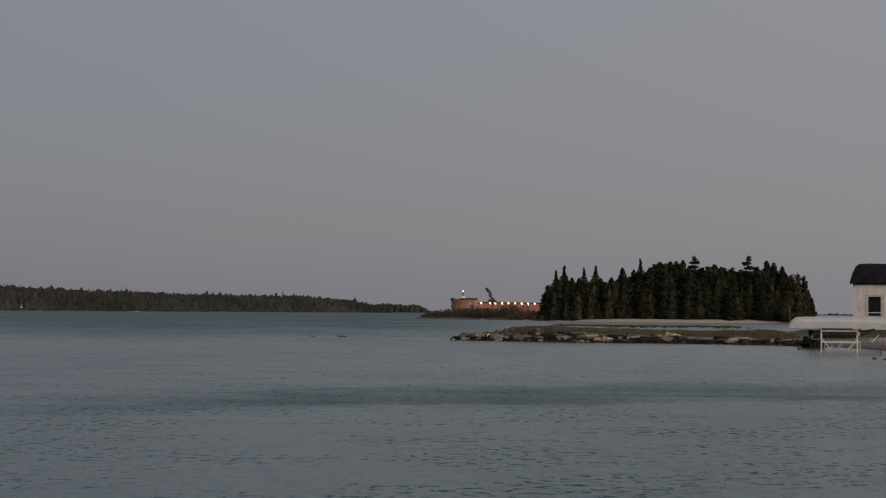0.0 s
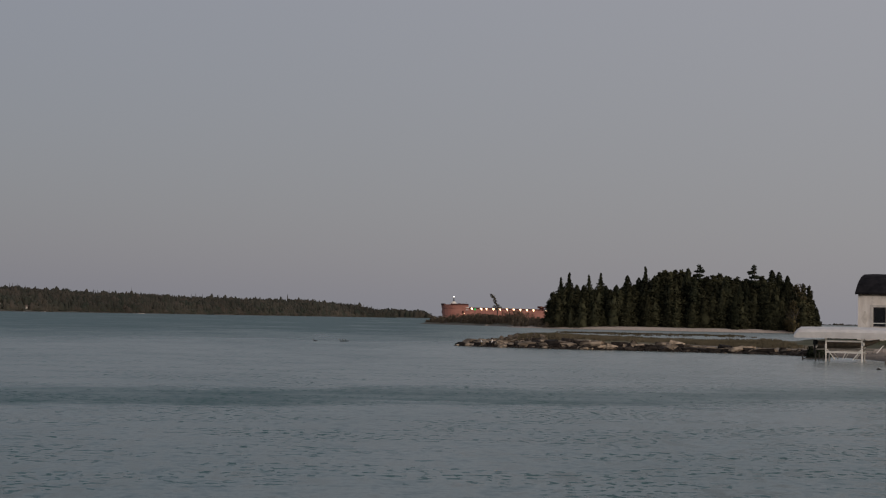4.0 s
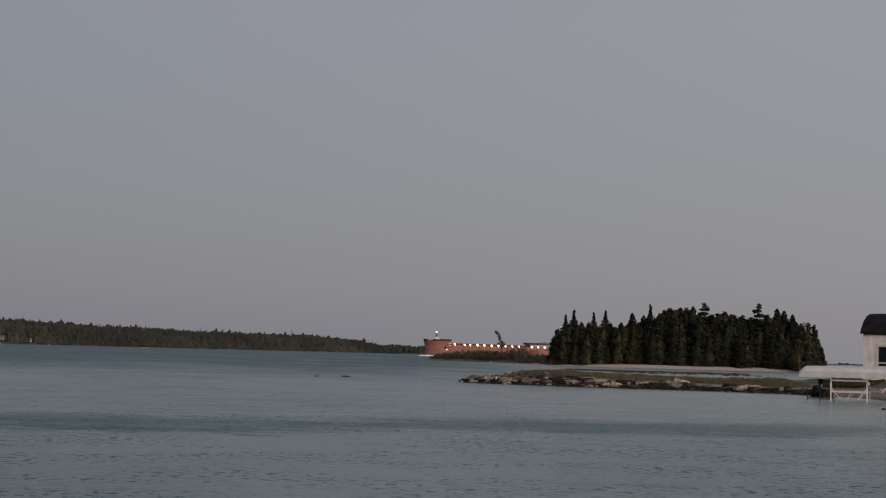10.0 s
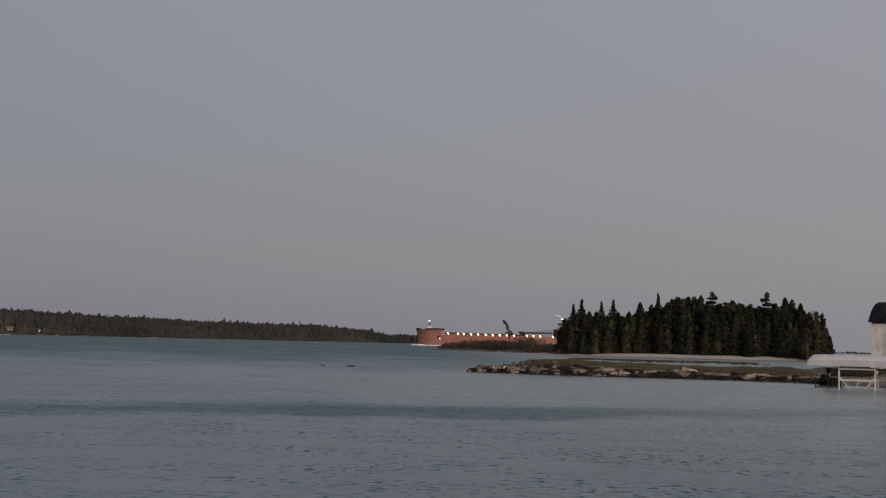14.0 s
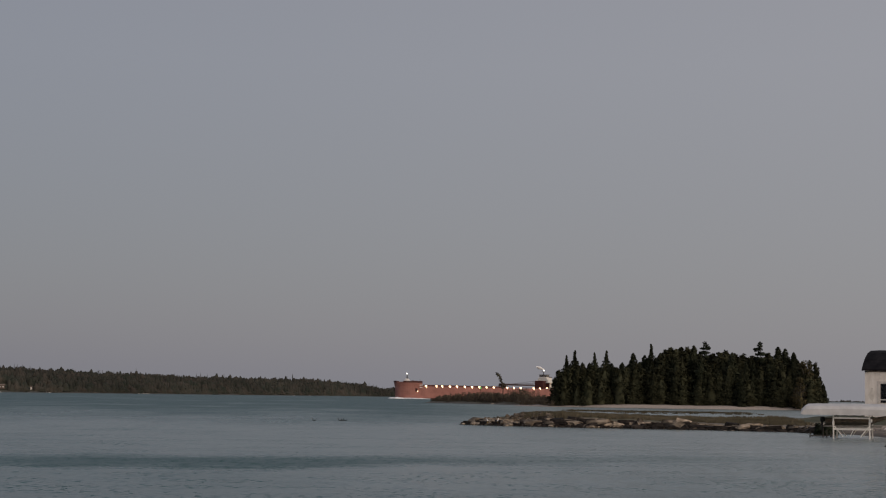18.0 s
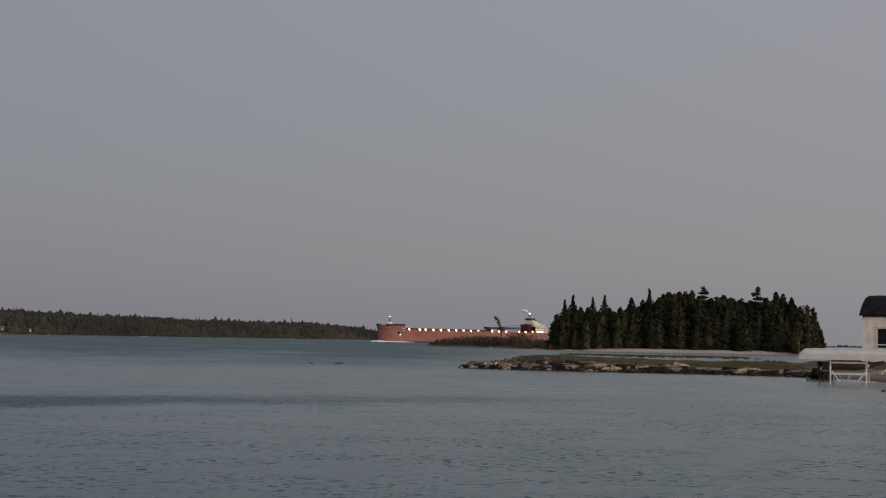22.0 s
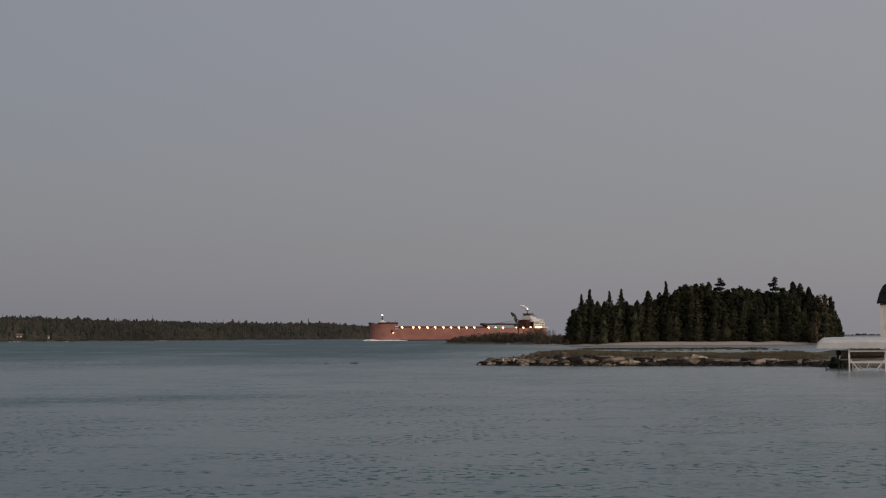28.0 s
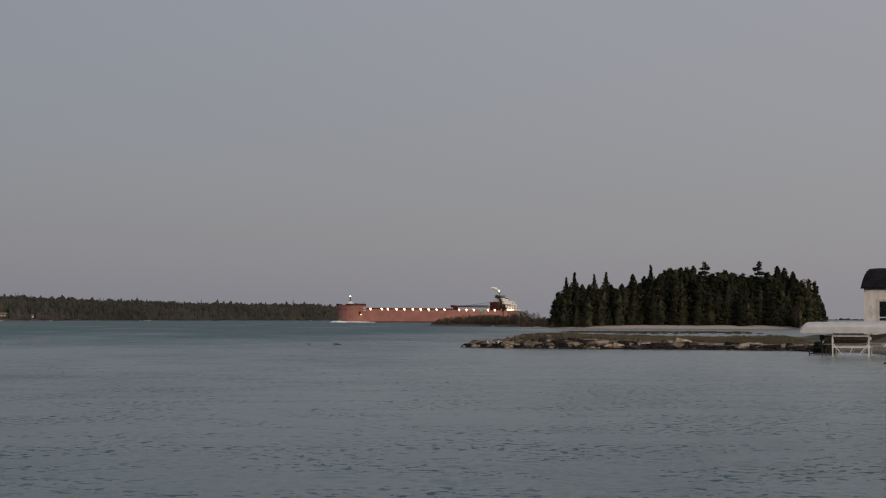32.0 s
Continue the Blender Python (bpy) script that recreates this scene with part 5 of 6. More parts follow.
def long_building():
    root = thing("boathouse", HOUSE, "long weathered white building with a sagging black roof", "building")
    windows = [(1.63, 3.01, 2.84, 4.95), (5.54, 6.75, 2.84, 4.80), (9.30, 10.95, 2.86, 4.80)]
    gate, side_door = (12.36, 15.47, 1.55, 4.85), (24.41, 25.27, 1.6, 3.89)
    front = part("front_wall", pierced(BM(), 0, LEN, BASE, EAVE, 0, 0.3, windows + [gate, side_door]), M_STUCCO, root)
    part("back_wall", box(BM(), LEN / 2, DEPTH - 0.15, (BASE + EAVE) / 2, LEN, 0.3, EAVE - BASE), M_STUCCO, root)
    part("floor", box(BM(), LEN / 2, DEPTH / 2, 1.62, LEN - 0.62, DEPTH - 0.62, 0.1), M_DARKROOM, root)
    part("inner_wall", box(BM(), LEN / 2, 6.0, 4.0, LEN - 0.64, 0.12, 4.6), M_DARKROOM, root)
    for x in (0.15, LEN - 0.15):
        bm = BM()
        n = 16
        ring = [(0.302, BASE), (DEPTH - 0.302, BASE)] + [(DEPTH - 0.302 - (DEPTH - 0.604) * k / n, house_roof_z(0 if x < 1 else 1, 1 - abs(1 - 2 * (1 - k / n))) - 0.12) for k in range(n + 1)]
        faces = []
        for sx in (-0.15, 0.15):
            faces.append([bm.verts.new((x + sx, a, b)) for a, b in ring])
        bm.faces.new(faces[0])
        bm.faces.new(faces[1])
        for k in range(len(ring)):
            j = (k + 1) % len(ring)
            bm.faces.new((faces[0][k], faces[0][j], faces[1][j], faces[1][k]))
        part("gable_wall", bm, M_STUCCO, root)
    # roof
    bm = BM()
    nu, nv = 56, 18
    top, under = [], []
    for i in range(nu + 1):
        u = i / nu
        ta, ua = [], []
        for j in range(nv + 1):
            w = j / nv
            v = 1 - abs(1 - 2 * w)
            x, y = -0.28 + (LEN + 0.56) * u, -0.35 + (DEPTH + 0.7) * w
            z = house_roof_z(u, v) + 0.015 * math.sin(i * 2.1 + j)
            ta.append(bm.verts.new((x, y, z + 0.1)))
            ua.append(bm.verts.new((x, y, z - 0.08)))
        top.append(ta)
        under.append(ua)
    for i in range(nu):
        for j in range(nv):
            bm.faces.new((top[i][j], top[i + 1][j], top[i + 1][j + 1], top[i][j + 1]))
            bm.faces.new((under[i][j], under[i][j + 1], under[i + 1][j + 1], under[i + 1][j]))
        for j in (0, nv):
            bm.faces.new((top[i][j], under[i][j], under[i + 1][j], top[i + 1][j]))
    for i in (0, nu):
        for j in range(nv):
            bm.faces.new((top[i][j], top[i][j + 1], under[i][j + 1], under[i][j]))
    roof = part("roof", bm, M_TAR, root, "sagging black tar roof")
    # overlapping strips of roofing felt along the slope
    for k, w in enumerate((0.10, 0.24, 0.38)):
        bm = BM()
        v = 2 * w
        rows = []
        for i in range(nu + 1):
            u = i / nu
            x = -0.28 + (LEN + 0.56) * u
            a = bm.verts.new((x, -0.35 + (DEPTH + 0.7) * w, house_roof_z(u, v) + 0.118 + 0.01 * math.sin(i * 1.7 + k)))
            b = bm.verts.new((x, -0.35 + (DEPTH + 0.7) * (w + 0.02), house_roof_z(u, v + 0.04) + 0.13))
            rows.append((a, b))
        for p, q in zip(rows, rows[1:]):
            bm.faces.new((p[0], q[0], q[1], p[1]))
        part("felt_seam", bm, M_TAR, roof)
    part("ridge_board", box(BM(), LEN + 0.33, DEPTH / 2, EAVE + 2.0, 0.05, 1.6, 0.22), M_GREYWOOD, roof)
    part("eave_board", box(BM(), LEN / 2, -0.06, EAVE - 0.16, LEN, 0.05, 0.14), M_DRIFT, roof)
    for x in (0.35, 8.1, 14.9, 20.3, 25.9):
        part("rafter_end", box(BM(), x, -0.19, EAVE - 0.19, 0.1, 0.3, 0.12), M_DRIFT, roof)
    # windows
    for n, (a, b, c, d) in enumerate(windows):
        win = part("window", box(BM(), (a + b) / 2, 0.09, c + 0.36, b - a, 0.05, 0.10), M_WHITEPAINT, root)
        bm = BM()
        m = 0.33
        pierced(bm, a - m, b + m, c - 0.22, d + 0.24, -0.035, 0.02, [(a, b, c, d)])
        part("window_frame", bm, M_TRIM, win, "flaking grey-white surround")
        bm = BM()
        pierced(bm, a + 0.004, b - 0.004, c + 0.004, d - 0.004, 0.12, 0.19, [(a + 0.07, b - 0.07, c + 0.1, d - 0.07)])
        part("sash", bm, M_DARKBOAT, win)
        part("window_sill", box(BM(), (a + b) / 2, -0.06, c - 0.25, b - a + 0.8, 0.16, 0.07, bevel=0.015), M_TRIM, win)
        pane = part("pane", box(BM(), (a + b) / 2, 0.16, (c + d) / 2, b - a - 0.15, 0.008, d - c - 0.18), M_GLASS, win)
        pane.visible_shadow = False
        if n == 2:
            part("curtain", box(BM(), b - 0.33, 0.24, (c + d) / 2, 0.62, 0.02, d - c - 0.05), M_WHITEPAINT, win, "pale drawn curtain")
    # the great boarded gate with a white wicket door in it
    a, b, c, d = gate
    door = part("gate_panel", pierced(BM(), a + 0.003, b - 0.003, c, d - 0.003, 0.05, 0.16, [(13.42, 14.32, 1.72, 3.58)]), M_STUCCO_GREY, root, "grey mottled boarded gateway")
    for x in (12.9, 14.85):
        part("plank", box(BM(), x, 0.035, 3.1, 0.9, 0.02, 3.1), M_STUCCO_GREY, door)
    part("lintel", box(BM(), (a + b) / 2, -0.02, d + 0.06, b - a + 0.2, 0.1, 0.12), M_GREYWOOD, door)
    for x in (a + 0.05, b - 0.05):
        part("gate_post", box(BM(), x, 0.0, (c + d) / 2, 0.12, 0.12, d - c), M_STUCCO_GREY, door)
    part("stained_board", box(BM(), 14.92, 0.022, 4.3, 0.9, 0.02, 0.75), M_WOODBOAT, door, "red-brown stained board")
    part("wicket_door", box(BM(), 13.87, 0.1, 2.65, 0.88, 0.05, 1.84, bevel=0.01), M_WHITEPAINT, door, "white painted wicket door")
    # blind openings, filled with grey plaster
    for a, b, c, d in ((16.77, 18.81, 2.85, 5.2), (20.56, 22.63, 2.7, 5.2)):
        blind = part("blocked_window", box(BM(), (a + b) / 2, -0.006, (c + d) / 2, b - a, 0.012, d - c), M_BLIND, root, "window opening filled with grey plaster")
        part("lintel", box(BM(), (a + b) / 2, -0.02, d + 0.05, b - a + 0.25, 0.05, 0.1), M_STUCCO_GREY, blind)
        part("sill", box(BM(), (a + b) / 2, -0.05, c - 0.05, b - a + 0.2, 0.1, 0.08), M_STUCCO_GREY, blind)
    part("mullion", box(BM(), 17.79, -0.02, 4.02, 0.06, 0.03, 2.3), M_GREYWOOD, blind)
    # the grey door
    a, b, c, d = side_door
    leaf = part("door", box(BM(), (a + b) / 2, 0.16, (c + d) / 2, b - a - 0.02, 0.05, d - c - 0.02), M_GREYWOOD, root, "grey weathered plank door")
    for k in range(5):
        part("plank", box(BM(), a + 0.1 + k * 0.165, 0.128, (c + d) / 2, 0.15, 0.012, d - c - 0.06), M_GREYWOOD, leaf)
    part("door_frame", pierced(BM(), a - 0.09, b + 0.09, c, d + 0.1, -0.02, 0.02, [(a, b, c - 1, d)]), M_GREYWOOD, leaf)
    part("threshold", box(BM(), (a + b) / 2, -0.25, 1.78, 1.3, 0.6, 0.16, bevel=0.02), M_STUCCO_GREY, root, "worn concrete step")
    # patches of old plaster
    rng = random.Random(17)
    for x, z, w, h in ((23.4, 4.5, 1.5, 0.7), (26.1, 3.1, 0.7, 1.5), (15.95, 5.5, 0.5, 0.9), (0.75, 3.7, 0.7, 1.6), (4.2, 2.45, 2.0, 0.6), (11.6, 4.2, 0.5, 1.5), (19.6, 4.9, 0.6, 1.1), (7.9, 5.35, 1.6, 0.45), (22.0, 2.2, 1.8, 0.35)):
        bm = BM()
        ring = []
        for k in range(14):
            a = k * 6.283 / 14
            q = rng.uniform(0.6, 1.1)
            ring.append((x + w / 2 * q * math.cos(a), z + h / 2 * q * math.sin(a)))
        front_ring = [bm.verts.new((u, -0.007, v)) for u, v in ring]
        back_ring = [bm.verts.new((u, 0.004, v)) for u, v in ring]
        bm.faces.new(front_ring)
        for k in range(14):
            j = (k + 1) % 14
            bm.faces.new((front_ring[k], front_ring[j], back_ring[j], back_ring[k]))
        part("plaster_patch", bm, M_PATCH, front, "patch of greyer old plaster")
    # rain marks and the plinth
    part("plinth", box(BM(), LEN / 2, -0.03, 1.55, LEN + 0.1, 0.06, 0.9), M_STUCCO, root)
    part("downpipe", rod(BM(), (8.75, -0.04, 1.6), (8.75, -0.04, 4.4), 0.025), M_STUCCO_GREY, root)
    part("vent_pipe", rod(BM(), (LEN + 0.35, 4.9, 6.6), (LEN + 0.35, 4.9, 8.2), 0.07), M_DRIFT, root)
    part("gable_lamp", ball(BM(), (LEN + 0.35, 4.0, 7.3), 0.12, 1), M_DRIFT, root)
    return root


long_building()


def wall_flag():
    root = thing("flag", HOUSE @ pose(13.82, -0.1, 5.5), "faded striped flag hanging down above the wicket door", "flag")
    part("staff", rod(BM(), (-0.5, 0, 0.02), (0.5, 0, 0.02), 0.025), M_GREYWOOD, root)
    for k in range(7):
        bm = BM()
        box(bm, -0.385 + k * 0.128, -0.02 + 0.012 * math.sin(k * 1.9), -0.85 if k > 2 else -1.22, 0.126, 0.012, 1.62 if k > 2 else 0.88)
        part("stripe", bm, M_FLAGWHITE if k % 2 else M_FLAGRED, root)
    part("canton", box(BM(), -0.257, -0.02, -0.41, 0.38, 0.014, 0.73), M_FLAGBLUE, root)


wall_flag()


def beached_boat():
    """A small white boat lying below the building."""
    p = bearing(17.76, 172)
    root = thing("rowing_boat", pose(p.x, p.y, z_land(p.x, p.y), 0, 0, -52), "small white rowing boat lying on the grass", "boat")
    bm = BM()
    st = []
    for k in range(9):
        t = k / 8
        w = 0.72 * (1 - abs(2 * t - 0.8) ** 2.2 / 2.2)
        w = max(w, 0.12)
        x = -1.2 + 2.4 * t
        sheer = 0.66 + 0.08 * (2 * t - 1) ** 2
        st.append([bm.verts.new(q) for q in ((x, -w, sheer), (x, -w * 0.85, 0.28), (x, 0, 0.03), (x, w * 0.85, 0.28), (x, w, sheer))])
    for a, b in zip(st, st[1:]):
        for k in range(4):
            bm.faces.new((a[k], b[k], b[k + 1], a[k + 1]))
    bm.faces.new(st[0])
    bm.faces.new(st[-1])
    ob = part("hull", bm, M_WHITEPAINT, root)
    s = ob.modifiers.new("thick", "SOLIDIFY")
    s.thickness = 0.04
    for x in (-0.7, 0.4):
        part("thwart", box(BM(), x, 0, 0.55, 0.22, 1.2, 0.04), M_GREYWOOD, root)


beached_boat()


# ---- the boat lift and its canopy ----
def boat_lift():
    a, b = bearing(13.31, 135.0), bearing(14.50, 134.8)
    ux = (b - a).normalized()
    rz = math.degrees(math.atan2(ux.y, ux.x))
    w = (b - a).length
    root = thing("boat_lift", pose(a.x, a.y, 0, 0, 0, rz), "white metal boat lift standing in the shallows", "boat lift")
    dep = 3.4
    for x in (0, w):
        for y in (0, dep):
            post = part("post", box(BM(), x, y, 0.68, 0.11, 0.11, 2.46, bevel=0.012), M_ALU, root)
            part("foot_plate", box(BM(), x, y, -0.53, 0.4, 0.4, 0.05), M_ALU, post)
            part("sleeve", box(BM(), x, y, 1.25, 0.15, 0.15, 0.3, bevel=0.01), M_ALU, post)
    for y in (0, dep):
        for z, h in ((1.66, 0.12), (0.78, 0.16)):
            part("cross_beam", box(BM(), w / 2, y - 0.004, z, w - 0.115, 0.08, h), M_ALU, root)
        part("brace", rod(BM(), (0.08, y, 1.0), (0.72, y, 0.16), 0.045), M_ALU, root)
        part("brace", rod(BM(), (w - 0.08, y, 1.0), (w - 0.72, y, 0.16), 0.045), M_ALU, root)
        part("brace", rod(BM(), (w * 0.55, y, 0.7), (w * 0.46, y, 0.22), 0.03), M_ALU, root)
    for x in (0, w):
        part("side_beam", box(BM(), x, dep / 2, 0.78, 0.08, dep - 0.12, 0.14), M_ALU, root)
    for y in (0.8, dep - 0.8):
        part("bunk", box(BM(), w / 2, y, 0.98, w * 1.6, 0.14, 0.1), M_GREYWOOD, root)
    # canopy
    x0, x1 = -2.5, 5.4
    canopy = new("canopy")
    canopy.parent = root
    bm = BM()
    st = []
    n = 40
    for k in range(n + 1):
        t = k / n
        x = x0 + (x1 - x0) * t
        e = min(1.0, 0.5 + (x - x0) / 0.9) if x - x0 < 0.45 else 1.0
        sag = 0.012 * math.sin(k * 1.3)
        top = 2.64 + 0.05 * math.sin(t * 3.1) + sag * 0.5
        low = 1.90 - 0.03 * abs(math.sin(k * 0.9))
        if x - x0 < 0.5:
            q = (0.5 - (x - x0)) / 0.5
            top -= 0.30 * q ** 2
        ya, yb = -0.45, dep + 0.45
        ring = [(x, ya, low), (x, ya - 0.02, top - 0.32), (x, ya + 0.16, top - 0.1), (x, ya + 0.7, top), (x, dep / 2, top + 0.12), (x, yb - 0.7, top), (x, yb - 0.16, top - 0.1), (x, yb + 0.02, top - 0.32), (x, yb, low)]
        st.append([bm.verts.new(p) for p in ring])
    for p, q in zip(st, st[1:]):
        for k in range(8):
            bm.faces.new((p[k], q[k], q[k + 1], p[k + 1]))
    bm.faces.new(st[0])
    bm.faces.new(st[-1])
    bmesh.ops.recalc_face_normals(bm, faces=bm.faces)
    me = bpy.data.meshes.new("canopy")
    bm.to_mesh(me)
    bm.free()
    me.materials.append(M_CANVAS)
    bpy.data.objects.remove(canopy)
    canopy = new("canopy", me)
    canopy.parent = root
    canopy["label"] = "white vinyl canopy with drooping sides"
    s = canopy.modifiers.new("cloth", "SOLIDIFY")
    s.thickness = 0.03
    for k in range(7):
        x = x0 + 0.6 + k * 1.15
        part("canopy_bow", rod(BM(), (x, -0.30, 1.94), (x, dep + 0.30, 1.94), 0.025), M_ALU, canopy)
    part("canopy_rail", rod(BM(), (x0 + 0.2, -0.30, 1.92), (x1 - 0.1, -0.30, 1.92), 0.03), M_ALU, canopy)
    part("canopy_rail", rod(BM(), (x0 + 0.2, dep + 0.30, 1.92), (x1 - 0.1, dep + 0.30, 1.92), 0.03), M_ALU, canopy)
    part("winch", rod(BM(), (w + 0.07, 0, 1.45), (w + 0.2, 0, 1.45), 0.16, n=12), M_ALU, root)
    return root


boat_lift()


def lifted_boat():
    """A dark boat hanging in the shade of the canopy."""
    p = bearing(14.0, 137.5)
    root = thing("motorboat", pose(p.x, p.y, 1.02, 0, 0, 168), "dark-hulled motorboat resting on the lift", "boat")
    bm = BM()
    st = []
    for k in range(9):
        t = k / 8
        w = max(0.06, 0.95 * (1 - max(0, 0.45 - t) ** 2 * 4.6))
        x = -2.6 + 4.9 * t
        rise = max(0, 0.45 - t) ** 2
        top, keel = 0.62 + 1.1 * rise, 0.02 + 3.2 * rise
        st.append([bm.verts.new(q) for q in ((x, -w, top), (x, -w * 0.92, keel + (top - keel) * 0.45), (x, 0, keel), (x, w * 0.92, keel + (top - keel) * 0.45), (x, w, top))])
    for a, b in zip(st, st[1:]):
        for k in range(4):
            bm.faces.new((a[k], b[k], b[k + 1], a[k + 1]))
        bm.faces.new((a[0], a[4], b[4], b[0]))
    bm.faces.new(st[0])
    bm.faces.new(st[-1])
    part("hull", bm, M_WOODBOAT, root)
    part("gunwale", box(BM(), 0.75, 0.99, 0.6, 3.1, 0.06, 0.08), M_DARKBOAT, root)
    motor = part("outboard_motor", box(BM(), 2.5, 0.0, 0.5, 0.4, 0.34, 0.42, bevel=0.1), M_DARKBOAT, root)
    part("motor_leg", box(BM(), 2.55, 0, -0.05, 0.16, 0.12, 0.75), M_DARKBOAT, motor)


lifted_boat()


def jetty():
    """The low remains of a jetty left of the lift."""
    p = bearing(12.62, 141)
    root = thing("jetty", pose(p.x, p.y, 0, 0, 0, -14), "low grey plank jetty with bare posts in the shallows", "jetty")
    part("deck_board", box(BM(), 0.9, 0, 0.1, 2.3, 0.5, 0.07), M_DRIFT, root)
    part("deck_board", box(BM(), 0.9, 0.53, 0.1, 2.3, 0.5, 0.07), M_DRIFT, root)
    for x, h in ((-0.2, 0.42), (1.15, 0.62), (1.5, 0.35), (2.0, 0.3)):
        part("post", rod(BM(), (x, -0.3, -0.6), (x, -0.3, h), 0.05), M_DRIFT, root)


jetty()
for az, d, h in ((15.9, 126, 0.42), (16.8, 125, 0.42), (15.25, 129, 0.3), (12.95, 139, 0.75)):
    p = bearing(az, d)
    root = thing("stake", pose(p.x, p.y, -0.4, 3, 2, 0), "thin weathered stake standing in the shallows", "stake", "stakes in the shallows")
    part("shaft", rod(BM(), (0, 0, 0), (0.02, 0, h + 0.4), 0.05, 0.04), M_DRIFT, root)
    part("head", ball(BM(), (0.02, 0, h + 0.4), 0.045, 1), M_DRIFT, root)


# ---- driftwood, path and post on the beach ----
def log(az, d, az2, d2, r, label):
    a, b = bearing(az, d), bearing(az2, d2)
    a.z, b.z = z_land(a.x, a.y) + r * 0.6, z_land(b.x, b.y) + r * 0.6
    mid = (a + b) / 2
    root = thing("driftwood_log", Matrix.Translation(mid), label, "log", "driftwood on the beach")
    bm = BM()
    rng = random.Random(int(az * 100))
    pts = [a.lerp(b, k / 6) - mid + Vector((rng.uniform(-0.06, 0.06), rng.uniform(-0.06, 0.06), rng.uniform(-0.03, 0.03))) for k in range(7)]
    tube(bm, pts, [r * (1 - 0.06 * k) for k in range(7)])
    part("stem", bm, M_DRIFT, root)
    part("branch_stub", rod(BM(), pts[2], pts[2] + Vector((0.2, -0.3, 0.25)), r * 0.4, r * 0.2, 6), M_DRIFT, root)


log(18.3, 139, 19.9, 150, 0.16, "grey driftwood log lying up the beach")
log(16.9, 133, 18.5, 138, 0.12, "dark driftwood stem at the wrack line")
log(17.3, 131.5, 18.1, 132, 0.10, "short dark driftwood stem at the wrack line")
log(19.6, 152, 20.2, 156, 0.13, "grey driftwood log at the edge of the turf")


def post_on_beach():
    p = bearing(22.63, 112)
    root = thing("wooden_post", pose(p.x, p.y, z_land(p.x, p.y) - 0.1, 0, 4, 0), "short brown wooden post on the beach", "post")
    part("shaft", rod(BM(), (0, 0, 0), (0.02, 0, 0.78), 0.2, 0.17, 10), M_WOODBOAT, root)
    part("cap", rod(BM(), (0.02, 0, 0.78), (0.02, 0, 0.82), 0.19, 0.16, 10), M_DRIFT, root)
    part("side_rail", rod(BM(), (0, 0, 0.35), (-0.55, 0, 0.38), 0.045), M_DRIFT, root)


post_on_beach()


def footpath():
    """A worn sand track from the door down the bank."""
    line = [Vector((x, y, 0)) for x, y in TRACK]
    rows = []
    for k in range(61):
        f = k / 60 * (len(line) - 1.0001)
        i = int(f)
        c = line[i].lerp(line[i + 1], f - i)
        d = (line[i + 1] - line[i]).normalized()
        s = Vector((-d.y, d.x, 0)) * (1.15 + 0.3 * math.sin(k * 0.7))
        rows.append((c - s, c, c + s))
    vs = [Vector((p.x, p.y, z_land(p.x, p.y) + (0.09 if j == 1 else 0.05))) for r in rows for j, p in enumerate(r)]
    fs = [(3 * k + j, 3 * k + 3 + j, 3 * k + 4 + j, 3 * k + 1 + j) for k in range(60) for j in range(2)]
    ob = bare("path", vs, fs, surface("trodden_sand", (0.24, 0.21, 0.18), (0.38, 0.33, 0.28), 1.5, 0.95, 0.4, 0.03, vary=0), smooth=True)
    tagged(ob, "trodden sand track across the turf", "path", kind="structure")


footpath()


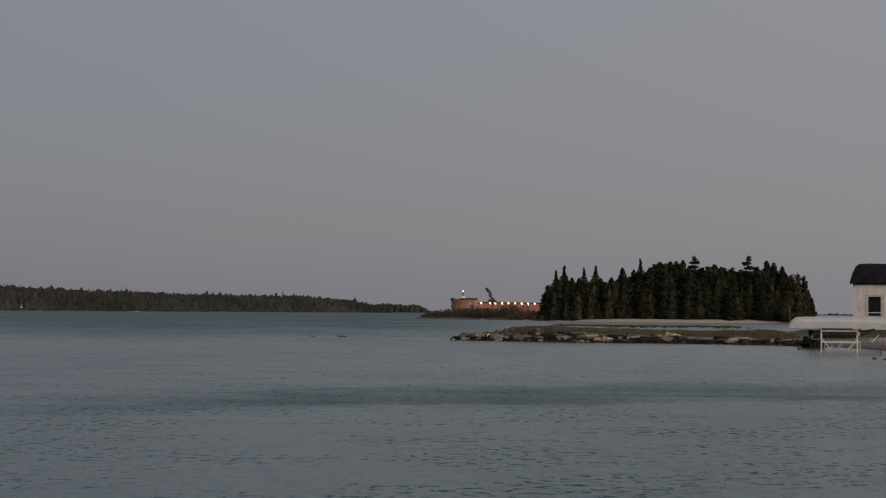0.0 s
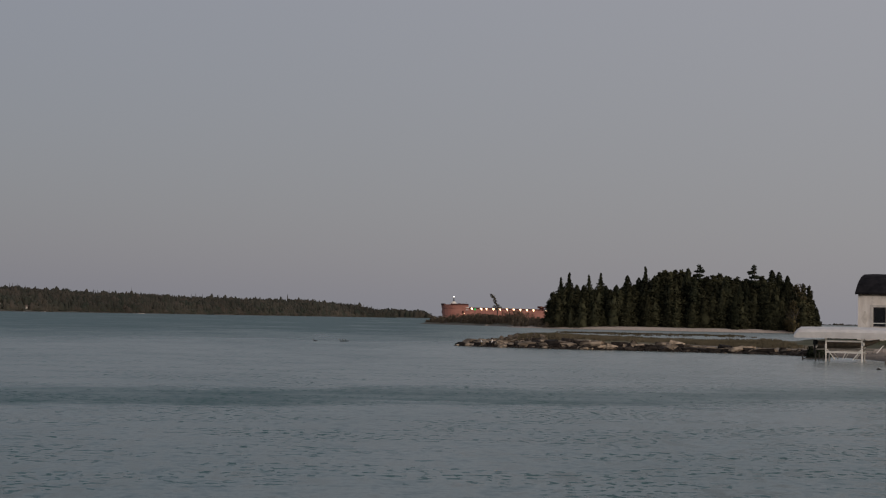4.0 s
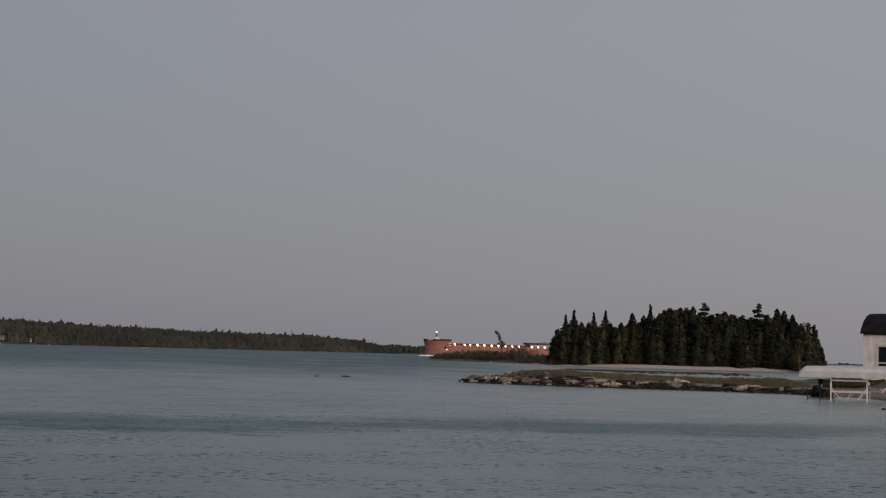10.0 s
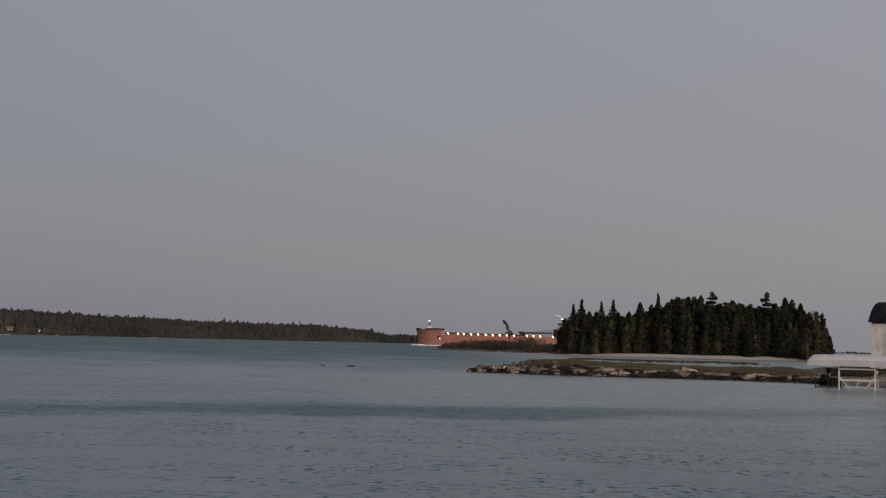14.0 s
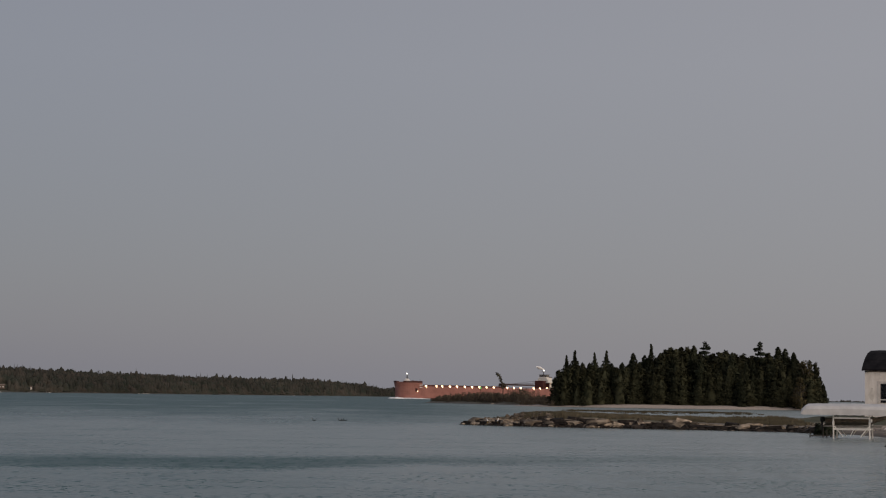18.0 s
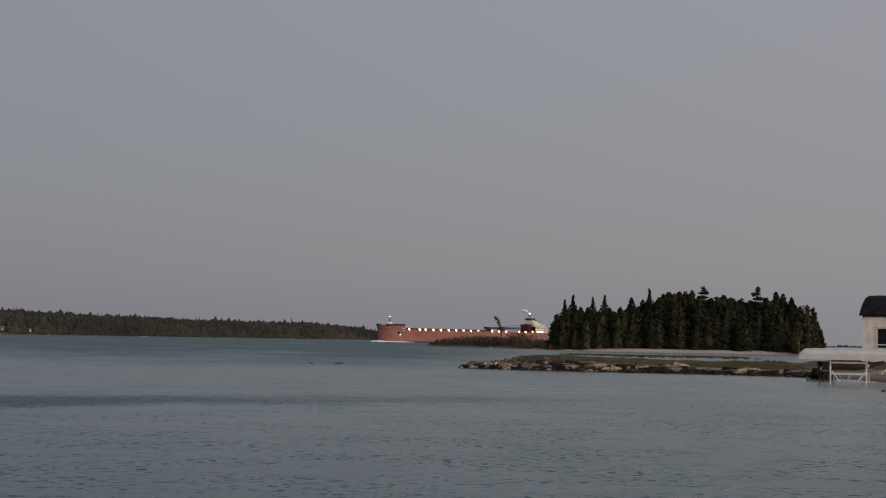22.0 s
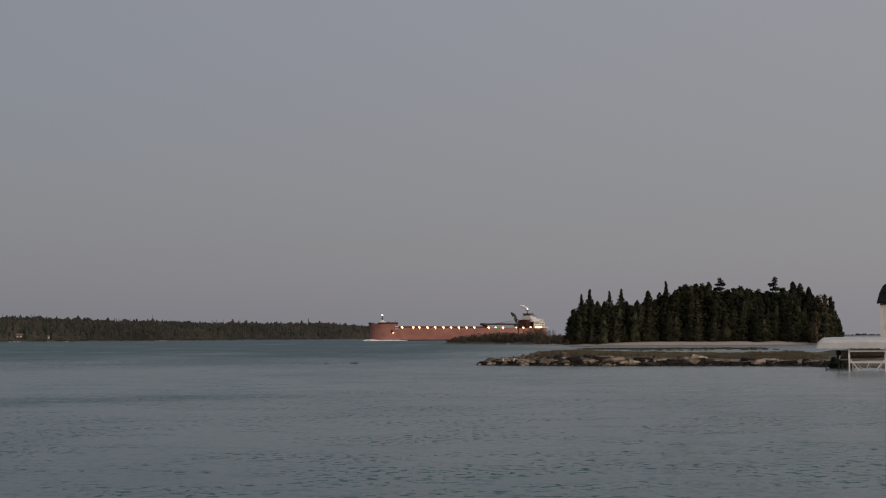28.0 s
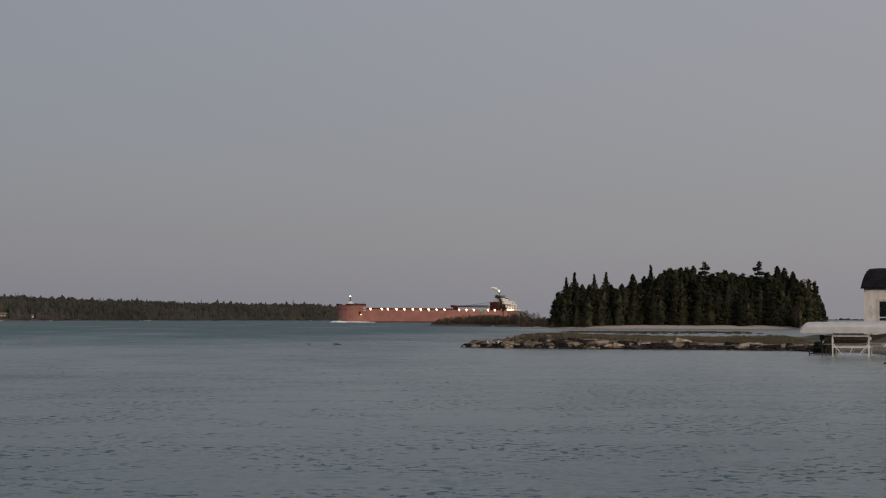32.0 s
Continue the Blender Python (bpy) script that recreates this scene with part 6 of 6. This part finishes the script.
# ---- the ship ----
def ship():
    """Bow at the origin, stern along -x, port side towards +y."""
    root = thing("lake_freighter", Matrix(), "brick-red lake freighter with a white aft house, lit deck lamps", "ship")
    L, B, D = 202.0, 11.6, 10.2

    def half(s, z):
        fore = min(1.0, max(0.0, s - 3.2) / (13.5 - 0.2 * z))
        aft = min(1.0, (L - s) / 16.0)
        w = B * math.sqrt(max(0.0, 1 - (1 - fore) ** 2.3))
        return max(0.05, w * (0.55 + 0.45 * math.sqrt(max(0, 1 - (1 - aft) ** 2))))
    stations = [3.2, 3.5, 4.0, 4.8, 5.8, 7, 8.5, 10.2, 12, 14.5, 17, 22.0] + [28.5 + k * 8.0 for k in range(20)] + [189, 193, 197, 200, 202]
    levels = [-2.5, 0.0, 0.9, 5.0, 9.3, D]
    bm = BM()
    rings = []
    for s in stations:
        port = [bm.verts.new((-s, half(s, z), z)) for z in levels]
        star = [bm.verts.new((-s, -half(s, z), z)) for z in reversed(levels)]
        rings.append(port + star)
    n = len(rings[0])
    for a, b in zip(rings, rings[1:]):
        for k in range(n - 1):
            bm.faces.new((a[k], a[k + 1], b[k + 1], b[k]))
        bm.faces.new((a[n - 1], a[0], b[0], b[n - 1]))
    bm.faces.new(rings[0])
    bm.faces.new(rings[-1])
    hull = part("hull", bm, M_HULL, root, "brick-red riveted hull")
    # weather deck, hatches and rails
    part("deck", box(BM(), -102, 0, D + 0.06, 174, 21.6, 0.1), M_SHIPDECK, root)
    for k in range(17):
        part("hatch_cover", box(BM(), -24 - k * 5.9, 0, D + 0.7, 3.6, 14.5, 1.2, bevel=0.15), M_SHIPDECK, root)
    for y in (B - 0.15, -B + 0.15):
        rail = part("deck_rail", rod(BM(), (-16, y, D + 1.1), (-185, y, D + 1.1), 0.07, n=6), M_HULLDARK, root)
        for k in range(40):
            part("stanchion", rod(BM(), (-16 - k * 4.2, y, D), (-16 - k * 4.2, y, D + 1.1), 0.05, n=5), M_HULLDARK, rail)
    # forecastle
    bm = BM()
    fs = [3.2, 3.5, 4.0, 4.8, 5.8, 7, 8.5, 10.2, 11.5, 12.5, 13.5, 14.5, 15.2]
    lo = [bm.verts.new((-s + 0.35, half(s, D), D)) for s in fs]
    hi = [bm.verts.new((-s + 0.7, half(s + 0.4, D) + 0.12, 13.6)) for s in fs]
    lo2 = [bm.verts.new((-s + 0.35, -half(s, D), D)) for s in fs]
    hi2 = [bm.verts.new((-s + 0.7, -half(s + 0.4, D) - 0.12, 13.6)) for s in fs]
    for k in range(len(fs) - 1):
        bm.faces.new((lo[k], lo[k + 1], hi[k + 1], hi[k]))
        bm.faces.new((lo2[k], hi2[k], hi2[k + 1], lo2[k + 1]))
        bm.faces.new((hi[k], hi[k + 1], hi2[k + 1], hi2[k]))
    bm.faces.new((lo[0], hi[0], hi2[0], lo2[0]))
    bm.faces.new((lo[-1], lo2[-1], hi2[-1], hi[-1]))
    fore = part("forecastle", bm, M_HULL, root)
    rim = [(-s + 0.75, half(s + 0.4, D) + 0.15) for s in fs]
    for sg in (1, -1):
        bm = BM()
        for (xa, ya), (xb, yb) in zip(rim, rim[1:]):
            box(bm, (xa + xb) / 2, sg * (ya + yb) / 2, 13.7, math.hypot(xb - xa, yb - ya) + 0.05, 0.16, 1.3, Matrix.Rotation(math.atan2(sg * (yb - ya), xb - xa), 4, "Z"))
        part("bulwark", bm, M_HULLDARK, fore, "dark red bulwark")
    part("mast_house", rod(BM(), (-10.3, 0, 13.6), (-10.4, 0, 16.2), 3.4, 1.2, 14), M_SHIPWHITE, fore)
    part("foremast", rod(BM(), (-10.5, 0, 14.0), (-10.5, 0, 20.2), 0.45, 0.28, 10), M_SHIPGREY, fore)
    part("mast_platform", box(BM(), -10.5, 0, 17.4, 1.6, 1.8, 0.2), M_SHIPGREY, fore)
    part("mast_lamp", ball(BM(), (-10.5, 0, 20.3), 0.42, 2), M_LAMPWHITE, fore, "lit white masthead lamp")
    for x, y, z in ((-12.5, 4.0, 14.2), (-13.5, 7.0, 14.0)):
        part("winch", box(BM(), x, y, z, 1.6, 1.4, 1.1, bevel=0.15), M_HULLDARK, fore)
    part("jackstaff", rod(BM(), (-14.8, 9.0, 13.6), (-14.8, 9.0, 16.0), 0.1), M_SHIPGREY, fore)
    for sg in (1, -1):
        yy = sg * (half(9.4, 6) + 0.1)
        pocket = part("anchor_pocket", box(BM(), -9.4, yy, 7.2, 1.9, 0.5, 2.6, bevel=0.1), M_HULLDARK, fore)
        part("anchor", rod(BM(), (-9.4, yy + sg * 0.4, 7.9), (-9.4, yy + sg * 0.45, 6.2), 0.28), M_SHIPGREY, pocket)
        part("hawse_lamp", ball(BM(), (-10.0, yy + sg * 0.5, 6.1), 0.36, 2), M_LAMP, fore, "small lit lamp beside the anchor")
        # the ship's name and mark, as plain bars
        for k, (x, w, z) in enumerate(((-12.4, 1.6, 11.7), (-14.2, 1.4, 11.7), (-12.9, 2.4, 9.9))):
            part("name_bar", box(BM(), x, sg * (half(-x, 9) + 0.16), z - 0.6, w * 1.2, 0.3, 0.55), M_SHIPWHITE, fore, "unreadable pale lettering")
    for y in (B + 0.03, -B - 0.03):
        part("boot_top", box(BM(), -103, y, 0.35, 168, 0.05, 0.9), M_HULLDARK, hull, "dark boot-top along the waterline")
    # rubbing strake, plate seams
    for y in (B + 0.02, -B - 0.02):
        part("sheer_strake", box(BM(), -101, y, D - 0.25, 168, 0.06, 0.5), M_HULL, hull)
        for k in range(13):
            part("fender_strip", box(BM(), -24 - k * 12.4, y, 5.0, 0.18, 0.06, 8.6), M_HULL, hull)
    # deck lamps
    for s in (19.3, 31.3, 38.0, 47.2, 55.9, 65.4, 74.4, 83.5, 92.7, 102.1, 119.8, 128.9, 138.1, 156.1, 164.9):
        bm = ball(BM(), (-s, B - 0.7, D + 0.6), 0.42, 2, (1.1, 1.0, 0.8))
        # the glowing cone gives shape to light spilling below the lamp
        rod(bm, (-s, B - 0.3, D + 0.6), (-s, B + 0.05, D - 0.9), 0.8, 0.12, 10)
        lamp = part("deck_lamp", bm, M_LAMP, root, "lit deck lamp, shaped with its glow")
        part("lamp_post", rod(BM(), (-s, B - 0.7, D), (-s, B - 0.7, D + 0.3), 0.12, n=6), M_SHIPGREY, lamp)
    for s in (174.6, 186.0, 188.5, 191.0, 193.5):
        # globe made oversized to take in the lamp's glare
        lamp = part("stern_lamp", ball(BM(), (-s, B - 0.2 if s < 180 else 8.3, D + 0.7), 0.6, 2), M_LAMP, root, "lit deck lamp, shaped with its glow")
        part("lamp_bracket", box(BM(), -s, B - 0.9 if s < 180 else 8.0, D + 0.7, 0.2, 0.9, 0.2), M_SHIPGREY, lamp)
    # unloading boom
    boom = part("unloading_boom", box(BM(), -147, 1.0, 13.3, 46, 2.6, 0.9), M_SHIPGREY, root, "dark steel unloading boom at rest")
    for z, y in ((14.6, -0.2), (14.6, 2.2), (12.9, -0.2), (12.9, 2.2)):
        part("chord", rod(BM(), (-124.5, y, z - (0.9 if z > 14 else 0)), (-168, y, z), 0.24, n=6), M_HULLDARK, boom)
    for k in range(14):
        x = -126 - 3.05 * k
        for y in (-0.2, 2.2):
            part("lattice", rod(BM(), (x, y, 12.9), (x - 1.5, y, 14.3), 0.12, n=5), M_HULLDARK, boom)
    part("boom_head", box(BM(), -125.5, 1.0, 13.4, 3.4, 3.2, 1.9, bevel=0.2), M_HULLDARK, boom)
    for y in (-0.2, 2.2):
        part("boom_stay", rod(BM(), (-142, y, 14.2), (-181, y * 0.6, 18.0), 0.07, n=5), M_SHIPGREY, boom)
    part("boom_saddle", box(BM(), -128, 1, 11.5, 1.4, 4, 2.6), M_HULLDARK, boom)
    # aft house
    house = part("aft_house", box(BM(), -191.5, 0, 12.95, 15.5, 15.6, 5.5, bevel=0.25), M_SHIPWHITE, root, "white aft deckhouse")
    part("house_front", box(BM(), -183.6, 0, 12.95, 0.3, 15.2, 5.4), M_HULLDARK, house, "dark red house front")
    part("boom_tower", box(BM(), -181.0, 0.0, 13.9, 5.0, 9.0, 7.4, bevel=0.3), M_HULLDARK, root, "dark red boom tower before the house")
    part("bridge_deck", box(BM(), -186.5, 0, 15.9, 9.5, 19.0, 0.35), M_SHIPWHITE, house)
    part("tier", box(BM(), -189.5, 0, 17.3, 11.5, 12.6, 2.6, bevel=0.2), M_SHIPWHITE, house)
    part("upper_tier", box(BM(), -187.6, 0, 19.45, 7.6, 9.4, 1.9, bevel=0.2), M_SHIPWHITE, house)
    pilot = part("pilothouse", box(BM(), -186.4, 0, 21.7, 4.6, 7.0, 2.7, bevel=0.25), M_SHIPWHITE, house)
    part("window_band", box(BM(), -186.4, 0, 22.0, 4.74, 7.14, 1.25), M_SHIPGREY, pilot, "dark band of wheelhouse windows")
    part("pilothouse_roof", box(BM(), -186.4, 0, 23.2, 5.6, 8.2, 0.3), M_SHIPGREY, pilot)
    for k in range(4):
        part("port_window", box(BM(), -186.6 - 3.2 * k, 7.83, 14.4, 1.5, 0.06, 0.8), M_SHIPGREY, house)
    for k in range(4):
        part("port_window", box(BM(), -186.6 - 3.2 * k, 7.83, 12.2, 1.3, 0.06, 0.8), M_SHIPGREY, house)
    mast = part("radar_mast", rod(BM(), (-185.4, 0, 23.2), (-185.4, 0, 27.2), 0.35, 0.22, 8), M_SHIPGREY, pilot)
    part("radar_arm", box(BM(), -185.4, 0, 25.9, 0.4, 3.8, 0.35), M_SHIPGREY, mast)
    part("mast_lamp", ball(BM(), (-185.4, 0, 27.4), 0.62, 2), M_LAMPWHITE, mast, "lit white mast lamp")
    funnel = part("funnel", rod(BM(), (-194.5, 0, 15.6), (-194.8, 0, 20.6), 2.1, 1.8, 18), M_SHIPWHITE, house)
    part("funnel_cap", rod(BM(), (-194.8, 0, 20.6), (-194.85, 0, 21.3), 1.85, 1.8, 18), M_SHIPGREY, funnel)
    for y in (4.4, 6.4):
        part("ventilator", rod(BM(), (-197.5, y, 15.6), (-197.5, y, 18.2), 0.8, 0.75, 12), M_SHIPWHITE, house)
        part("ventilator", rod(BM(), (-195.9, y + 0.6, 15.6), (-195.9, y + 0.6, 17.6), 0.7, 0.65, 12), M_SHIPWHITE, house)
    part("stern_rail", box(BM(), -195.5, 10.6, D + 0.6, 10, 0.1, 1.1), M_SHIPWHITE, house)
    # steam blown forward from the house top, in rigid puffs
    rng = random.Random(77)
    for k in range(6):
        bm = BM()
        t = k / 5
        c = Vector((-184.0 + 10.5 * t, 0.3 * k, 28.2 + 2.2 * t - 0.3 * t * t))
        for j in range(5):
            ball(bm, c + Vector((rng.uniform(-1.0, 1.0), rng.uniform(-0.5, 0.5), rng.uniform(-0.25, 0.25))), (0.5 + 0.65 * math.sin(0.4 + 2.4 * t)) * rng.uniform(0.6, 1.1), 2)
        part("steam_puff", bm, M_STEAM, root, "wisp of white steam", smooth=True)
    # bow wave
    for sg in (1, -1):
        bm = BM()
        for k in range(16):
            t = k / 15
            q = 3.4 - 21.0 * t
            w = half(max(3.3, -q), 0)
            ball(bm, (q, sg * (w + 0.6 + 2.6 * t + rng.uniform(-0.4, 0.4)), 0.1), 2.6 - 0.9 * t, 2, (1.2, 1.15 + 0.5 * t, (0.42 - 0.27 * t) * rng.uniform(0.75, 1.2)))
        part("bow_wave", bm, M_FOAM, root, "white curl of foam at the bow", smooth=True)
    # her full length
    for ob in root.children_recursive:
        ob.data.transform(Matrix.Diagonal((1.23, 1.0, 1.0, 1.0)))
    return root


freighter = ship()


def beacon():
    """A small green light on the islet."""
    p = bearing(1.25, 622)
    z = float(islet_rule(np.array([p.x]), np.array([p.y]))[0])
    root = thing("navigation_beacon", pose(p.x, p.y, z - 0.1), "small navigation beacon with a green light on the islet", "beacon")
    part("pole", rod(BM(), (0, 0, 0), (0, 0, 6.0 - z), 0.09, 0.07), M_SHIPGREY, root)
    part("lantern", ball(BM(), (0, 0, 6.15 - z), 0.4, 2), M_LAMPGREEN, root, "green lit lantern")
    part("base", rod(BM(), (0, 0, -0.2), (0, 0, 0.35), 0.5, 0.4, 10), M_STUCCO_GREY, root)


beacon()


# ---- birds ----
def duck():
    root = thing("duck", Matrix(), "dark duck swimming on the open water", "duck", "ducks on the water")
    bm = BM()
    ball(bm, (0, 0, 0.05), 0.2, 2, (1.2, 0.6, 0.45))
    part("body", bm, M_DUCK, root, smooth=True)
    bm = BM()
    rod(bm, (0.17, 0, 0.13), (0.22, 0, 0.27), 0.05, 0.045, 8)
    ball(bm, (0.24, 0, 0.3), 0.07, 2, (1.2, 0.9, 0.95))
    part("head", bm, M_DUCK, root, smooth=True)
    part("bill", box(BM(), 0.345, 0, 0.285, 0.1, 0.05, 0.025), M_BILL, root)
    bm = BM()
    rod(bm, (-0.2, 0, 0.1), (-0.36, 0, 0.17), 0.08, 0.02, 8)
    part("tail", bm, M_DUCK, root, smooth=True)
    for ob in root.children:
        ob.data.transform(Matrix.Scale(0.72, 4))
    return root


DUCKS = [duck()]
DUCKS += [copy_thing(DUCKS[0], pose(0, 0, 0)) for _ in range(3)]


def gull(az, d, turn):
    p = bearing(az, d)
    z = max(0.35, z_land(p.x, p.y) + 0.3)
    root = thing("gull", pose(p.x, p.y, z, 0, 0, turn) @ Matrix.Scale(0.66, 4), "white gull standing upright on the spit's rocks", "gull", "gulls on the spit")
    bm = BM()
    bmesh.ops.create_icosphere(bm, subdivisions=2, radius=0.13, matrix=pose(0.0, 0, 0.3, 0, -52, 0) @ Matrix.Diagonal((1.6, 0.8, 0.8, 1)))
    part("body", bm, M_GULL, root, smooth=True)
    bm = BM()
    rod(bm, (0.07, 0, 0.4), (0.1, 0, 0.56), 0.07, 0.055, 8)
    ball(bm, (0.11, 0, 0.59), 0.068, 2)
    part("head", bm, M_GULL, root, smooth=True)
    part("bill", rod(BM(), (0.16, 0, 0.585), (0.25, 0, 0.57), 0.02, 0.008, 6), M_BILL, root)
    for y in (-0.04, 0.04):
        part("leg", rod(BM(), (0, y, -0.12), (0, y, 0.2), 0.012, n=5), M_BILL, root)
    part("tail", rod(BM(), (-0.09, 0, 0.2), (-0.2, 0, 0.05), 0.06, 0.02, 6), M_DUCK, root)


gull(1.5, 168.6, 160)
gull(1.86, 168.2, 20)


def midge():
    root = thing("midge", Matrix(), "small pale grey midge flying past", "insect")
    part("body", ball(BM(), (0, 0, 0), 0.005, 2, (2.0, 0.7, 0.7)), M_WINGS, root, smooth=True)
    for sg in (1, -1):
        bm = BM()
        ball(bm, (-0.002, sg * 0.012, 0.004), 0.011, 2, (0.6, 1.0, 0.12))
        part("wing", bm, M_WINGS, root, smooth=True)
    part("head", ball(BM(), (0.011, 0, 0.001), 0.004, 2), M_WINGS, root, smooth=True)
    for ob in root.children:
        ob.data.transform(Matrix.Scale(0.75, 4))
    return root


insect = midge()


# ---- what moves ----
def motions():
    # the freighter, steady on her course
    bow = Vector((-53.1, 1293.5, 0))
    rows = []
    for t in (0, 6, 12, 18, 24, 32):
        p = bow + Vector((-0.5626, -0.8267, 0)) * 5.43 * (t - 23)
        rows.append((t, pose(p.x, p.y, 0.0, 0, 0, -124.24)))
    walk(freighter, rows)
    # the ripples drift with the wind
    walk(water, [(0, pose(0, 0, 0)), (32, pose(-83.0, 0.0, 0))])
    # ducks paddle slowly to the left
    for ob, az, d, v, turn in zip(DUCKS, (-3.23, -3.33, -3.14, -4.25), (186, 185.5, 186.5, 184), (0.056, 0.054, 0.058, 0.05), (176, 183, 172, 178)):
        rows = []
        for t in (0, 4, 8, 12, 16, 20, 24, 28, 32):
            p = bearing(az, d) + Vector((-v * t, 0.1 * math.sin(t * 0.4 + az), 0))
            rows.append((t, pose(p.x, p.y, -0.02 + 0.015 * math.sin(t * 1.7), 0, 0, turn + 8 * math.sin(t * 0.5 + az * 3))))
        walk(ob, rows)
    # the midge crosses the sky
    d = 5.0

    def fly(az, el, turn):
        p = bearing(az, d * math.cos(radians(el)), 3 + d * math.sin(radians(el)))
        return pose(p.x, p.y, p.z, 0, 10, turn)
    walk(insect, [(0, fly(-40, 26, 0)), (4.6, fly(-18, 20, 0)), (5.1, fly(3.5, 8.0, 10)), (5.3, fly(5.6, 6.0, 20)), (5.5, fly(8.2, 6.7, 40)), (5.7, fly(5.4, 8.3, 60)), (6.0, fly(9.25, 7.85, 20)), (6.4, fly(17, 13, 30)), (7.0, fly(30, 24, 30)), (32, fly(60, 30, 30))])


motions()
